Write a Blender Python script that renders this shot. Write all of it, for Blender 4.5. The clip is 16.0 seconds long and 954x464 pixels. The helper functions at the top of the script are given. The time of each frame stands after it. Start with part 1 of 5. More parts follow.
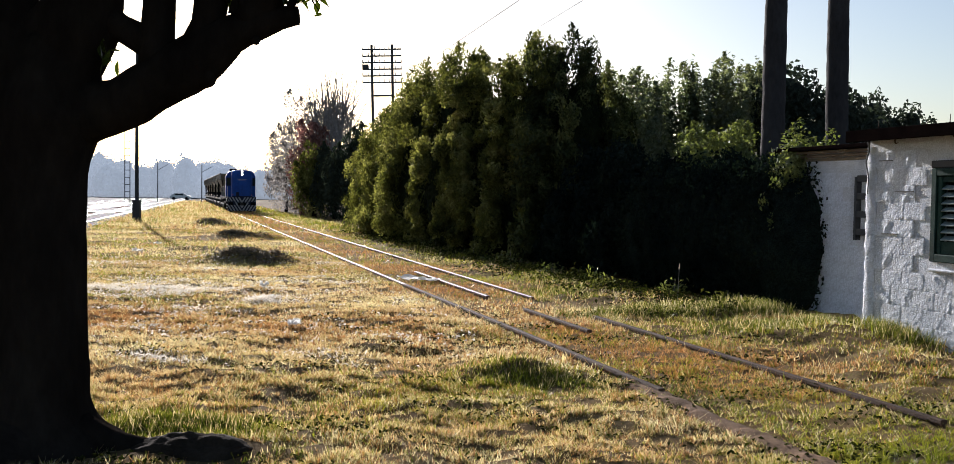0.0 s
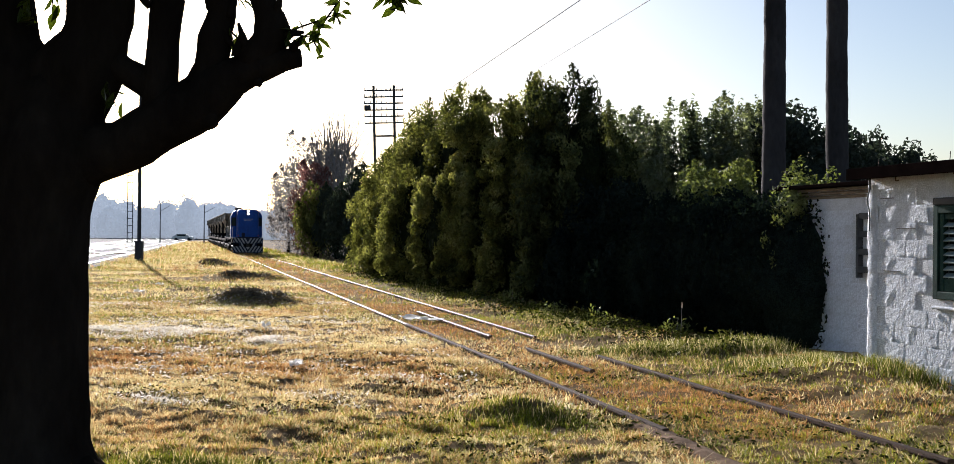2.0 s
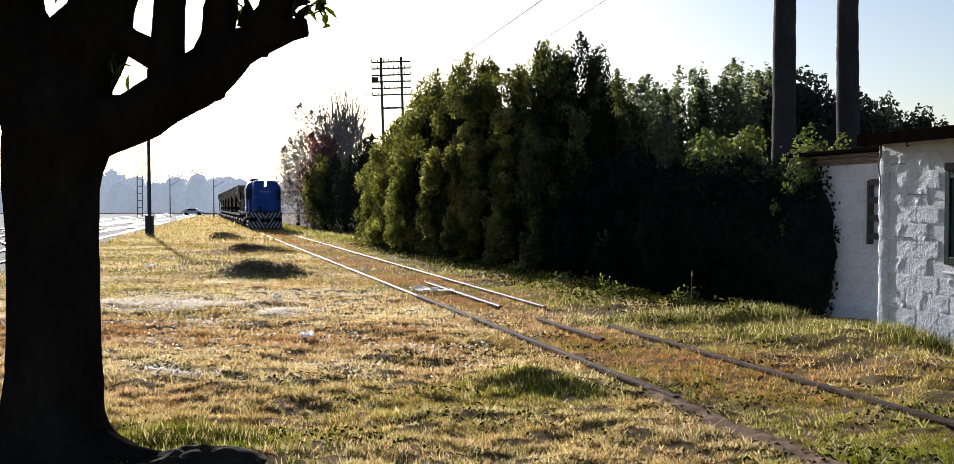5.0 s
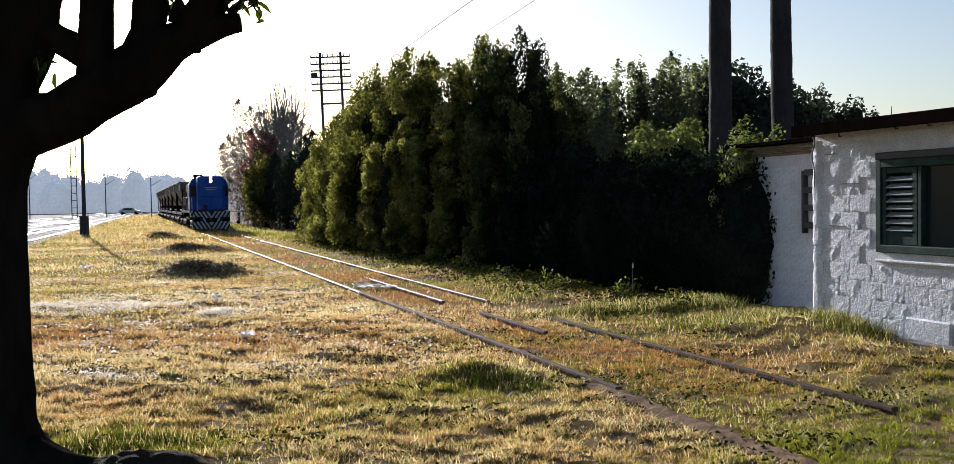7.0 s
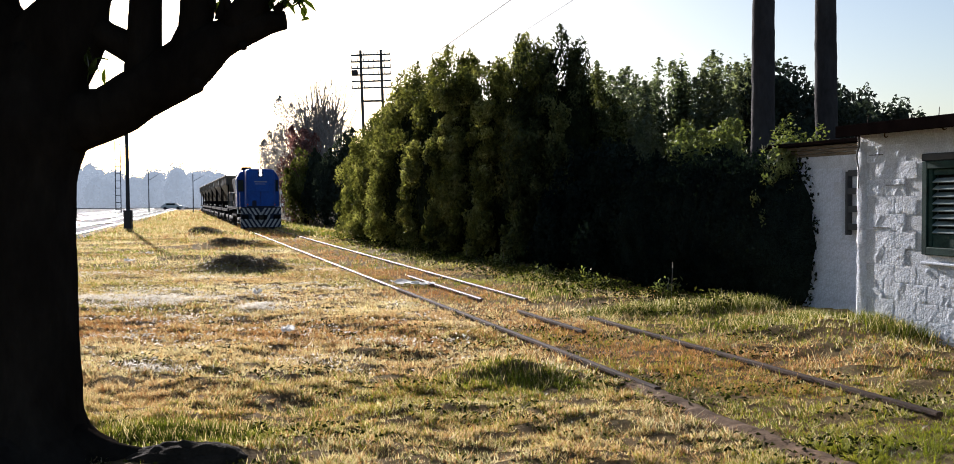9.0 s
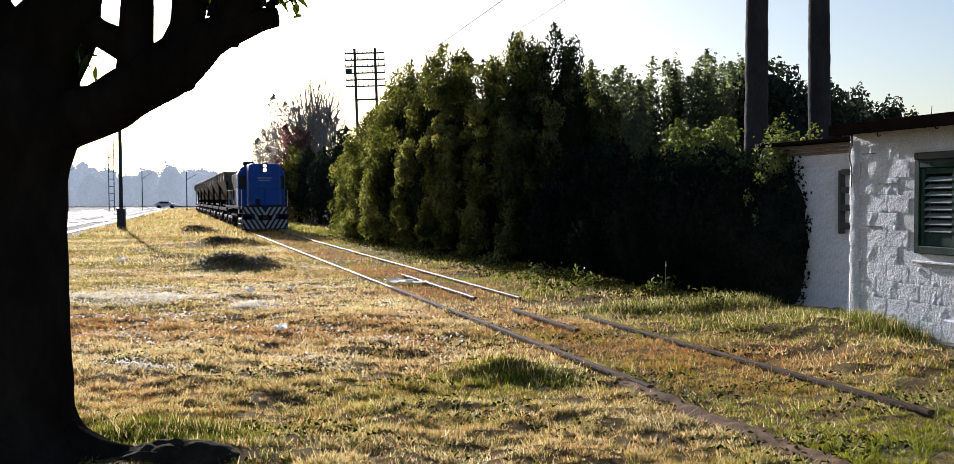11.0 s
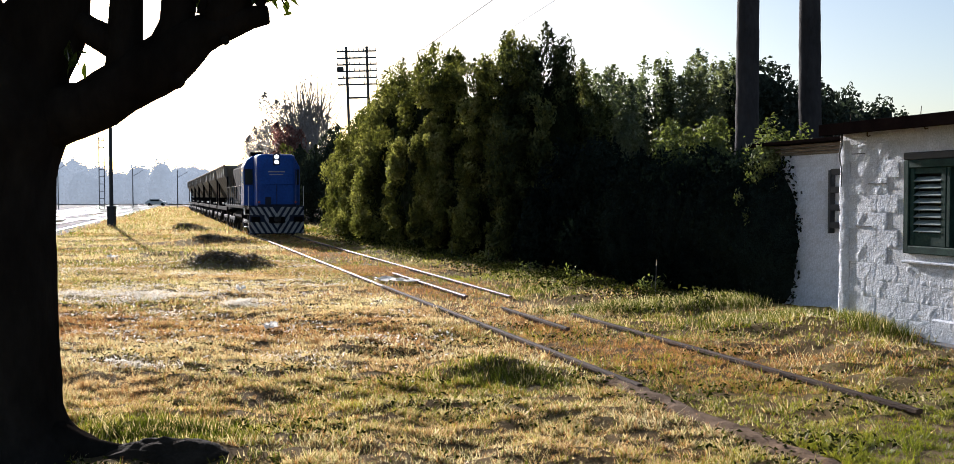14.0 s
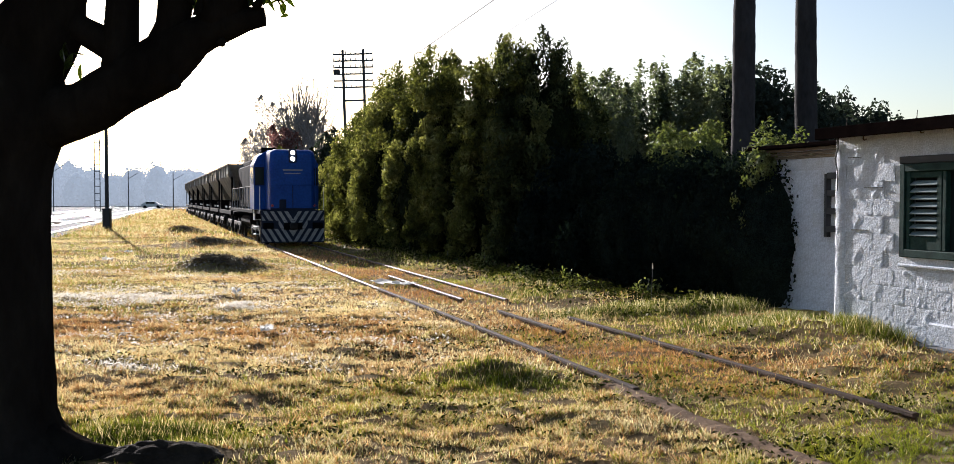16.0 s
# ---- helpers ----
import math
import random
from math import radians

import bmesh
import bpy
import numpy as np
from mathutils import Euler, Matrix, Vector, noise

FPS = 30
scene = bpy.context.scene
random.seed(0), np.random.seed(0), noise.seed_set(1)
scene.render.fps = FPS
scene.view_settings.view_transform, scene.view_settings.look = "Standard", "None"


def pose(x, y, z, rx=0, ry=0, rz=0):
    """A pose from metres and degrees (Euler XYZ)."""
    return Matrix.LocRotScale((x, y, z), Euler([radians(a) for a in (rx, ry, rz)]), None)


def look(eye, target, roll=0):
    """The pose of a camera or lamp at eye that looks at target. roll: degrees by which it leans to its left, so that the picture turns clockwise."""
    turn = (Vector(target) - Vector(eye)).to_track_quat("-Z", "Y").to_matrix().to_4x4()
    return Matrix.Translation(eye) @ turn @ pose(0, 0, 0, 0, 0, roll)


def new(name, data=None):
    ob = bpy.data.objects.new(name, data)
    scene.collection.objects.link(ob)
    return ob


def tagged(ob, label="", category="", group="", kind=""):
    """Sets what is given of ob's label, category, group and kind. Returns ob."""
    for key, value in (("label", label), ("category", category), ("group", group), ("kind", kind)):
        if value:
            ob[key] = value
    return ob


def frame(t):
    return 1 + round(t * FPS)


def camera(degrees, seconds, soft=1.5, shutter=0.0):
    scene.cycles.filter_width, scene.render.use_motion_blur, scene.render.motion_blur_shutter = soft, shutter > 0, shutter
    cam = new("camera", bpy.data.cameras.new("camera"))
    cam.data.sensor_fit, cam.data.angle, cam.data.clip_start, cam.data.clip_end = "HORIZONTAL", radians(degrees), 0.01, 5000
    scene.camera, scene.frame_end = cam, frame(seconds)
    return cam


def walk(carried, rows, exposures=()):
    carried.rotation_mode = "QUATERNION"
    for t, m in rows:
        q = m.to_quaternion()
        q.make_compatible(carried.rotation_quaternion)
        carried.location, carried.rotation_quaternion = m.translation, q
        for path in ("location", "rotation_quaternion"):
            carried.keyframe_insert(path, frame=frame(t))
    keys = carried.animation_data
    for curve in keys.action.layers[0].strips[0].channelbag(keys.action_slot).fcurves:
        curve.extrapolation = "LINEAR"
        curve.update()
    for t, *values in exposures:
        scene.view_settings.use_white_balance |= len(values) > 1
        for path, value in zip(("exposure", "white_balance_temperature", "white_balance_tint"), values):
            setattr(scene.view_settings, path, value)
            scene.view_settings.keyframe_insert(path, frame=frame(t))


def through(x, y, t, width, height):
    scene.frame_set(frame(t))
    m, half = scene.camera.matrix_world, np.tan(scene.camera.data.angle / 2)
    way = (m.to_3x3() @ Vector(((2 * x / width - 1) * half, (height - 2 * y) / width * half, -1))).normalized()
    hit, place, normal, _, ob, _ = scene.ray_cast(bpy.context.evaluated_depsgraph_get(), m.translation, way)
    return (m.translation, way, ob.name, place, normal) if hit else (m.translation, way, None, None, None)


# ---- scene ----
cam = camera(52.0, 16.0, soft=0.8)
EYE = 1.85
# a hand-held camera that stands in one place and sways
PATH = [
    (0.0, pose(-0.012, -0.015, EYE + 0.014, 87.863, 0, -0.101) @ pose(0, 0, 0, 0, 0, 0.854)),
    (0.5, pose(-0.011, -0.014, EYE + 0.008, 87.847, 0, -0.074) @ pose(0, 0, 0, 0, 0, 0.660)),
    (1.0, pose(-0.016, -0.011, EYE + 0.012, 88.435, 0, -0.280) @ pose(0, 0, 0, 0, 0, 0.643)),
    (1.5, pose(-0.011, -0.015, EYE + 0.017, 90.386, 0, -0.271) @ pose(0, 0, 0, 0, 0, 0.587)),
    (2.0, pose(-0.009, -0.018, EYE + 0.016, 90.164, 0, 0.049) @ pose(0, 0, 0, 0, 0, 0.571)),
    (2.5, pose(-0.007, -0.022, EYE + 0.013, 90.194, 0, 0.375) @ pose(0, 0, 0, 0, 0, 0.502)),
    (3.0, pose(-0.009, -0.017, EYE + 0.011, 89.673, 0, 0.285) @ pose(0, 0, 0, 0, 0, 0.459)),
    (3.5, pose(-0.014, -0.018, EYE + 0.009, 89.365, 0, 0.166) @ pose(0, 0, 0, 0, 0, 0.571)),
    (4.0, pose(-0.017, -0.022, EYE + 0.004, 88.872, 0, 0.731) @ pose(0, 0, 0, 0, 0, 0.432)),
    (4.2, pose(-0.010, -0.018, EYE - 0.005, 88.494, 0, 0.618) @ pose(0, 0, 0, 0, 0, 0.344)),
    (6.3, pose(-0.006, -0.008, EYE + 0.001, 88.513, 0, 0.868) @ pose(0, 0, 0, 0, 0, -0.423)),
    (6.5, pose(-0.005, -0.016, EYE + 0.001, 88.548, 0, 0.642) @ pose(0, 0, 0, 0, 0, -0.284)),
    (7.0, pose(0.014, 0.021, EYE + 0.002, 88.160, 0, -2.736) @ pose(0, 0, 0, 0, 0, -0.852)),
    (7.5, pose(0.009, 0.015, EYE - 0.001, 88.242, 0, -0.709) @ pose(0, 0, 0, 0, 0, -0.771)),
    (8.0, pose(-0.001, -0.006, EYE - 0.005, 88.411, 0, 0.197) @ pose(0, 0, 0, 0, 0, -0.498)),
    (8.5, pose(-0.008, -0.001, EYE - 0.001, 88.144, 0, -0.224) @ pose(0, 0, 0, 0, 0, -0.369)),
    (11.0, pose(0.004, 0.012, EYE - 0.009, 88.005, 0, -0.865) @ pose(0, 0, 0, 0, 0, -0.257)),
    (11.5, pose(0.006, 0.012, EYE - 0.004, 88.083, 0, -0.938) @ pose(0, 0, 0, 0, 0, -0.075)),
    (12.0, pose(0.011, 0.007, EYE - 0.003, 88.137, 0, -1.119) @ pose(0, 0, 0, 0, 0, -0.032)),
    (12.5, pose(0.009, 0.011, EYE - 0.009, 88.042, 0, -1.107) @ pose(0, 0, 0, 0, 0, -0.064)),
    (13.0, pose(0.009, 0.014, EYE - 0.005, 87.987, 0, -1.126) @ pose(0, 0, 0, 0, 0, 0.030)),
    (13.5, pose(0.011, 0.014, EYE - 0.007, 87.916, 0, -1.418) @ pose(0, 0, 0, 0, 0, -0.165)),
    (14.0, pose(0.015, 0.013, EYE - 0.009, 87.926, 0, -1.356) @ pose(0, 0, 0, 0, 0, -0.093)),
    (14.5, pose(0.011, 0.018, EYE - 0.007, 87.944, 0, -1.435) @ pose(0, 0, 0, 0, 0, 0.053)),
    (15.0, pose(0.013, 0.016, EYE - 0.007, 87.731, 0, -1.281) @ pose(0, 0, 0, 0, 0, 0.040)),
    (15.5, pose(0.016, 0.020, EYE - 0.013, 88.151, 0, -1.856) @ pose(0, 0, 0, 0, 0, -0.059)),
    (16.0, pose(0.011, 0.026, EYE - 0.012, 88.109, 0, -1.593) @ pose(0, 0, 0, 0, 0, 0.030)),
]
walk(cam, PATH, [(0.0, 0.96, 5900, 14), (3.0, 1.06, 5850, 14), (6.5, 0.93, 5850, 14), (8.5, 1.00, 5850, 14), (11.0, 1.00, 5850, 14), (12.5, 1.04, 5850, 14), (16.0, 1.12, 5850, 14)])

# ---- light ----
SUN_AZ, SUN_EL = radians(21.3), radians(17.0)      # azimuth to the left of +y
sun_way = Vector((-math.sin(SUN_AZ) * math.cos(SUN_EL), math.cos(SUN_AZ) * math.cos(SUN_EL), math.sin(SUN_EL)))
world = bpy.data.worlds.new("sky")
scene.world = world
world.use_nodes = True
wn = world.node_tree
sky = wn.nodes.new("ShaderNodeTexSky")
sky.sky_type, sky.sun_disc = "NISHITA", False
sky.sun_elevation, sky.sun_rotation = SUN_EL, -SUN_AZ
sky.air_density, sky.dust_density, sky.ozone_density = 1.0, 1.4, 0.8
wn.links.new(sky.outputs[0], wn.nodes["Background"].inputs[0])
wn.nodes["Background"].inputs[1].default_value = 0.064
sun_data = bpy.data.lights.new("sun", "SUN")
sun_data.energy, sun_data.angle, sun_data.color = 5.0, radians(0.6), (1.0, 0.92, 0.82)
sun = new("sun", sun_data)
sun.matrix_world = look(sun_way * 100, (0, 0, 0))

# ---- small builders ----
rng = np.random.default_rng(7)
# the railway runs straight: local y along it, local x to its right
TR = pose(5.475, 0, 0, 0, 0, 16.8)
TRI = TR.inverted()


def mesh_from(name, verts, faces, mat, smooth=False):
    me = bpy.data.meshes.new(name)
    me.from_pydata(verts, [], faces)
    if mat:
        me.materials.append(mat)
    if smooth:
        for p in me.polygons:
            p.use_smooth = True
    me.update()
    return me


def quads_mesh(name, co, n, mat):
    """A mesh of separate n-cornered faces from an array (faces * n, 3)."""
    count = len(co) // n
    me = bpy.data.meshes.new(name)
    me.vertices.add(len(co))
    me.vertices.foreach_set("co", np.ascontiguousarray(co, dtype=np.float32).ravel())
    me.loops.add(len(co))
    me.loops.foreach_set("vertex_index", np.arange(len(co), dtype=np.int32))
    me.polygons.add(count)
    me.polygons.foreach_set("loop_start", np.arange(0, len(co), n, dtype=np.int32))
    me.polygons.foreach_set("loop_total", np.full(count, n, dtype=np.int32))
    me.materials.append(mat)
    me.update(calc_edges=True)
    return me


def thing(name, label, category, group="", kind="", m=None):
    ob = new(name)
    ob.empty_display_size = 0.2
    if m is not None:
        ob.matrix_world = m
    return tagged(ob, label, category, group, kind)


def part(name, bm, material, parent, label="", smooth=False):
    if isinstance(bm, bpy.types.Mesh):
        me = bm
    else:
        me = bpy.data.meshes.new(name)
        bm.to_mesh(me)
        bm.free()
        me.materials.append(material)
        if smooth:
            for p in me.polygons:
                p.use_smooth = True
    ob = new(name, me)
    ob.parent = parent
    if label:
        ob["label"] = label
    return ob


def box(bm, x0, x1, y0, y1, z0, z1, bevel=0.0, m=None):
    got = bmesh.ops.create_cube(bm, size=1.0)
    vs = got["verts"]
    for v in vs:
        v.co = Vector(((x0 + x1) / 2 + v.co.x * (x1 - x0), (y0 + y1) / 2 + v.co.y * (y1 - y0), (z0 + z1) / 2 + v.co.z * (z1 - z0)))
        if m is not None:
            v.co = m @ v.co
    if bevel:
        es = list({e for v in vs for e in v.link_edges})
        bmesh.ops.bevel(bm, geom=es, offset=bevel, segments=1, affect="EDGES")
    return bm


def boxed(*a, **k):
    return box(bmesh.new(), *a, **k)


def rod(bm, p0, p1, r0, r1=None, n=10, caps=True):
    p0, p1 = Vector(p0), Vector(p1)
    r1 = r0 if r1 is None else r1
    d = p1 - p0
    got = bmesh.ops.create_cone(bm, cap_ends=caps, segments=n, radius1=r0, radius2=r1, depth=d.length)
    m = Matrix.Translation((p0 + p1) / 2) @ d.to_track_quat("Z", "Y").to_matrix().to_4x4()
    for v in got["verts"]:
        v.co = m @ v.co
    return bm


def rodded(*a, **k):
    return rod(bmesh.new(), *a, **k)


def prism(bm, outline, y0, y1):
    """Extrudes an outline of (x, z) along y."""
    a = [bm.verts.new((x, y0, z)) for x, z in outline]
    b = [bm.verts.new((x, y1, z)) for x, z in outline]
    n = len(outline)
    bm.faces.new(a)
    bm.faces.new(b[::-1])
    for i in range(n):
        bm.faces.new((a[i], b[i], b[(i + 1) % n], a[(i + 1) % n]))
    bmesh.ops.recalc_face_normals(bm, faces=bm.faces[:])
    return bm


def tube(bm, nodes, n=14, rough=0.06, seed=0.0, grow=1.0):
    """A gnarled limb through nodes of (x, y, z, radius)."""
    pts = [Vector(q[:3]) for q in nodes]
    fine = []
    for i in range(len(nodes) - 1):
        p0, p1, p2, p3 = pts[max(i - 1, 0)], pts[i], pts[i + 1], pts[min(i + 2, len(pts) - 1)]
        steps = max(2, int((p2 - p1).length / 0.09 / grow))
        for k in range(steps):
            u = k / steps
            p = 0.5 * ((2 * p1) + (p2 - p0) * u + (2 * p0 - 5 * p1 + 4 * p2 - p3) * u * u + (3 * p1 - p0 - 3 * p2 + p3) * u ** 3)
            fine.append((p, nodes[i][3] * (1 - u) + nodes[i + 1][3] * u))
    fine.append((pts[-1], nodes[-1][3]))
    rings, side = [], Vector((0.3, 1, 0.1)).normalized()
    for i, (p, r) in enumerate(fine):
        d = (fine[min(i + 1, len(fine) - 1)][0] - fine[max(i - 1, 0)][0]).normalized()
        side = (side - d * side.dot(d)).normalized()
        up = d.cross(side)
        ring = []
        for k in range(n):
            a = 2 * math.pi * k / n
            w = side * math.cos(a) + up * math.sin(a)
            q = p + w * r
            lump = noise.noise(q * 2.4 + Vector((seed, 0, 0))) + 0.5 * noise.noise(q * 7.0 + Vector((0, seed, 0)))
            ring.append(bm.verts.new(p + w * r * (1 + rough * 2.2 * lump)))
        rings.append(ring)
    for a, b in zip(rings, rings[1:]):
        for k in range(n):
            bm.faces.new((a[k], a[(k + 1) % n], b[(k + 1) % n], b[k]))
    bm.faces.new(rings[0][::-1])
    bm.faces.new(rings[-1])
    return bm


def turns(n):
    """n random directions."""
    v = rng.normal(size=(n, 3))
    return v / np.linalg.norm(v, axis=1, keepdims=True)


def leaf_quads(centers, normals, length, width, droop=0.0):
    """Folded leaves, four corners each, lying roughly across the normals."""
    n = len(centers)
    nn = normals + 0.75 * turns(n)
    nn /= np.linalg.norm(nn, axis=1, keepdims=True)
    t = np.cross(nn, turns(n))
    t[:, 2] -= droop
    t /= np.linalg.norm(t, axis=1, keepdims=True) + 1e-9
    b = np.cross(nn, t)
    L = (length * rng.uniform(0.6, 1.35, n))[:, None]
    Wd = (width * rng.uniform(0.7, 1.3, n))[:, None]
    co = np.empty((n, 4, 3))
    co[:, 0] = centers - t * L * 0.5
    co[:, 1] = centers + b * Wd * 0.5 + nn * Wd * 0.2
    co[:, 2] = centers + t * L * 0.5 - nn * L * 0.12
    co[:, 3] = centers - b * Wd * 0.5 + nn * Wd * 0.2
    return co.reshape(-1, 3)


def lobe_points(lobes, per_m2, shell=0.28, keep_low=True):
    """Points and outward ways on a crown of ellipsoids (x, y, z, rx, ry, rz)."""
    P, N = [], []
    for x, y, z, rx, ry, rz in lobes:
        area = 4 * math.pi * ((rx * ry) ** 1.6 / 3 + (rx * rz) ** 1.6 / 3 + (ry * rz) ** 1.6 / 3) ** (1 / 1.6)
        n = int(area * per_m2)
        d = turns(n)
        # tufts: bulges of the shell
        k = np.sin(d[:, 0] * 7.3 + x * 3) * np.sin(d[:, 1] * 6.1 + y * 2) + 0.8 * np.sin(d[:, 2] * 9.7 + x) * np.sin(d[:, 0] * 11.0 + z)
        r = 1.0 + 0.10 * k - shell * rng.random(n) ** 1.5 + 0.10 * rng.random(n) ** 6
        P.append(np.array([x, y, z]) + d * r[:, None] * np.array([rx, ry, rz]))
        N.append(d)
    P, N = np.concatenate(P), np.concatenate(N)
    ok = P[:, 2] > 0.02
    return P[ok], N[ok]


# ---- the lie of the land ----
def patch(x, y, s, k):
    return np.sin(x * s + 1.7 * np.sin(y * s * 0.8 + k)) * np.sin(y * s * 1.9 + 1.3 * np.sin(x * s * 0.7 + k * 2))



MOUNDS = [(-6.1, 26.0, 1.2, 0.6, 0.26), (-9.9, 39.0, 1.7, 0.9, 0.22), (-14.5, 54.0, 1.6, 1.0, 0.25), (0.45, 10.15, 0.62, 0.26, 0.17), (-2.8, 9.85, 0.5, 0.16, 0.07),
          (3.4, 15.6, 1.5, 0.7, 0.07), (-9.2, 31.5, 1.4, 0.7, 0.10), (4.9, 13.0, 1.0, 0.8, 0.12), (-1.95, 6.9, 0.42, 0.16, 0.10)]


def land(x, y):
    """Height of the ground."""
    x, y = np.asarray(x, float), np.asarray(y, float)
    z = 0.030 * np.sin(x * 0.9 + 1.3 * np.sin(y * 0.37)) * np.sin(y * 0.7 + 0.5) + 0.022 * np.sin(x * 2.3 + y * 0.6) * np.sin(y * 1.9 - x * 0.7)
    near = np.clip((30 - y) / 12, 0, 1)
    z = z + near * (0.030 * patch(x, y, 5.2, 0.4) + 0.026 * patch(x + 0.5 * y, y - 0.3 * x, 2.4, 1.9))
    for mx, my, rx, ry, h in MOUNDS:
        z = z + h * np.exp(-((x - mx) / rx) ** 2 - ((y - my) / ry) ** 2)
    # level bed under the rails, a low bank beside them
    o = (x + 0.302 * y - 5.475) / 1.045
    flat = np.exp(-(o / 1.25) ** 4)
    z = z * (1 - 0.85 * flat) - 0.03 * flat
    z = z + 0.06 * np.exp(-((o - 2.7) / 0.7) ** 2) * (y > 2)
    fade = np.clip((110 - y) / 60, 0, 1)
    return z * fade


# ---- materials ----
def nodes_of(name):
    m = bpy.data.materials.new(name)
    m.use_nodes = True
    nt = m.node_tree
    return m, nt, nt.nodes["Principled BSDF"]


def noise_node(nt, scale, detail=4.0, rough=0.6, stretch=None):
    tc = nt.nodes.new("ShaderNodeTexCoord")
    tx = nt.nodes.new("ShaderNodeTexNoise")
    tx.inputs["Scale"].default_value, tx.inputs["Detail"].default_value, tx.inputs["Roughness"].default_value = scale, detail, rough
    if stretch:
        mp = nt.nodes.new("ShaderNodeMapping")
        mp.inputs["Scale"].default_value = stretch
        nt.links.new(tc.outputs["Object"], mp.inputs["Vector"])
        nt.links.new(mp.outputs[0], tx.inputs["Vector"])
    else:
        nt.links.new(tc.outputs["Object"], tx.inputs["Vector"])
    return tx.outputs["Fac"]


def ramp(nt, fac, stops):
    r = nt.nodes.new("ShaderNodeValToRGB")
    while len(r.color_ramp.elements) < len(stops):
        r.color_ramp.elements.new(0.5)
    for e, (p, c) in zip(r.color_ramp.elements, stops):
        e.position, e.color = p, (*c, 1)
    nt.links.new(fac, r.inputs[0])
    return r.outputs[0]


def mix(nt, fac, a, b, mode="MIX"):
    k = nt.nodes.new("ShaderNodeMix")
    k.data_type, k.blend_type = "RGBA", mode
    if isinstance(fac, float):
        k.inputs[0].default_value = fac
    else:
        nt.links.new(fac, k.inputs[0])
    nt.links.new(a, k.inputs[6])
    nt.links.new(b, k.inputs[7])
    return k.outputs[2]


def bump(nt, bsdf, fac, strength, distance=0.02):
    b = nt.nodes.new("ShaderNodeBump")
    b.inputs["Strength"].default_value, b.inputs["Distance"].default_value = strength, distance
    nt.links.new(fac, b.inputs["Height"])
    nt.links.new(b.outputs[0], bsdf.inputs["Normal"])


def surface(name, stops, scale, rough=0.7, metal=0.0, fine=0.0, relief=0.0, stretch=None, spec=0.5):
    """Two scales of noise: broad colour change and fine grain."""
    m, nt, b = nodes_of(name)
    wide = ramp(nt, noise_node(nt, scale, 5.0, 0.65, stretch), stops)
    if fine:
        grain = ramp(nt, noise_node(nt, fine, 3.0, 0.6, stretch), [(0.25, (0.55, 0.55, 0.55)), (0.75, (1.0, 1.0, 1.0))])
        wide = mix(nt, 0.8, wide, grain, "MULTIPLY")
    nt.links.new(wide, b.inputs["Base Color"])
    b.inputs["Roughness"].default_value, b.inputs["Metallic"].default_value = rough, metal
    b.inputs["Specular IOR Level"].default_value = spec
    if relief:
        bump(nt, b, noise_node(nt, fine or scale * 6, 5.0, 0.65, stretch), relief)
    return m


def leafy(name, stops, scale, through=0.5, rough=0.5, glow=(0.9, 1.0, 0.35), spec=0.12, mottle=0.30, apart=0.6):
    """Leaves and grass: light comes through them."""
    m, nt, b = nodes_of(name)
    a = ramp(nt, noise_node(nt, scale, 2.0, 0.7), stops)
    c = ramp(nt, noise_node(nt, 47.0, 2.0, 0.8), [(0.34, (mottle, mottle * 0.97, mottle * 0.9)), (0.62, (1.0, 1.0, 1.0))])
    geo = nt.nodes.new("ShaderNodeNewGeometry")
    each = ramp(nt, geo.outputs["Random Per Island"], [(0.0, (apart, apart, apart)), (1.0, (1.0, 1.0, 1.0))])
    col = mix(nt, 1.0, mix(nt, 1.0, a, c, "MULTIPLY"), each, "MULTIPLY")
    nt.links.new(col, b.inputs["Base Color"])
    b.inputs["Roughness"].default_value = rough
    b.inputs["Specular IOR Level"].default_value = spec
    tl = nt.nodes.new("ShaderNodeBsdfTranslucent")
    tint = nt.nodes.new("ShaderNodeRGB")
    tint.outputs[0].default_value = (*glow, 1)
    nt.links.new(mix(nt, 1.0, col, tint.outputs[0], "MULTIPLY"), tl.inputs[0])
    mx = nt.nodes.new("ShaderNodeMixShader")
    mx.inputs[0].default_value = through
    nt.links.new(b.outputs[0], mx.inputs[1])
    nt.links.new(tl.outputs[0], mx.inputs[2])
    nt.links.new(mx.outputs[0], nt.nodes["Material Output"].inputs[0])
    return m


def plain(name, col, rough=0.6, metal=0.0, vary=0.25, scale=6.0):
    lo = tuple(c * (1 - vary) for c in col)
    hi = tuple(min(1, c * (1 + vary)) for c in col)
    return surface(name, [(0.3, lo), (0.7, hi)], scale, rough, metal, fine=scale * 9)


def lamp_glow(name, col, strength):
    m, nt, b = nodes_of(name)
    b.inputs["Emission Color"].default_value = (*col, 1)
    b.inputs["Emission Strength"].default_value = strength
    return m


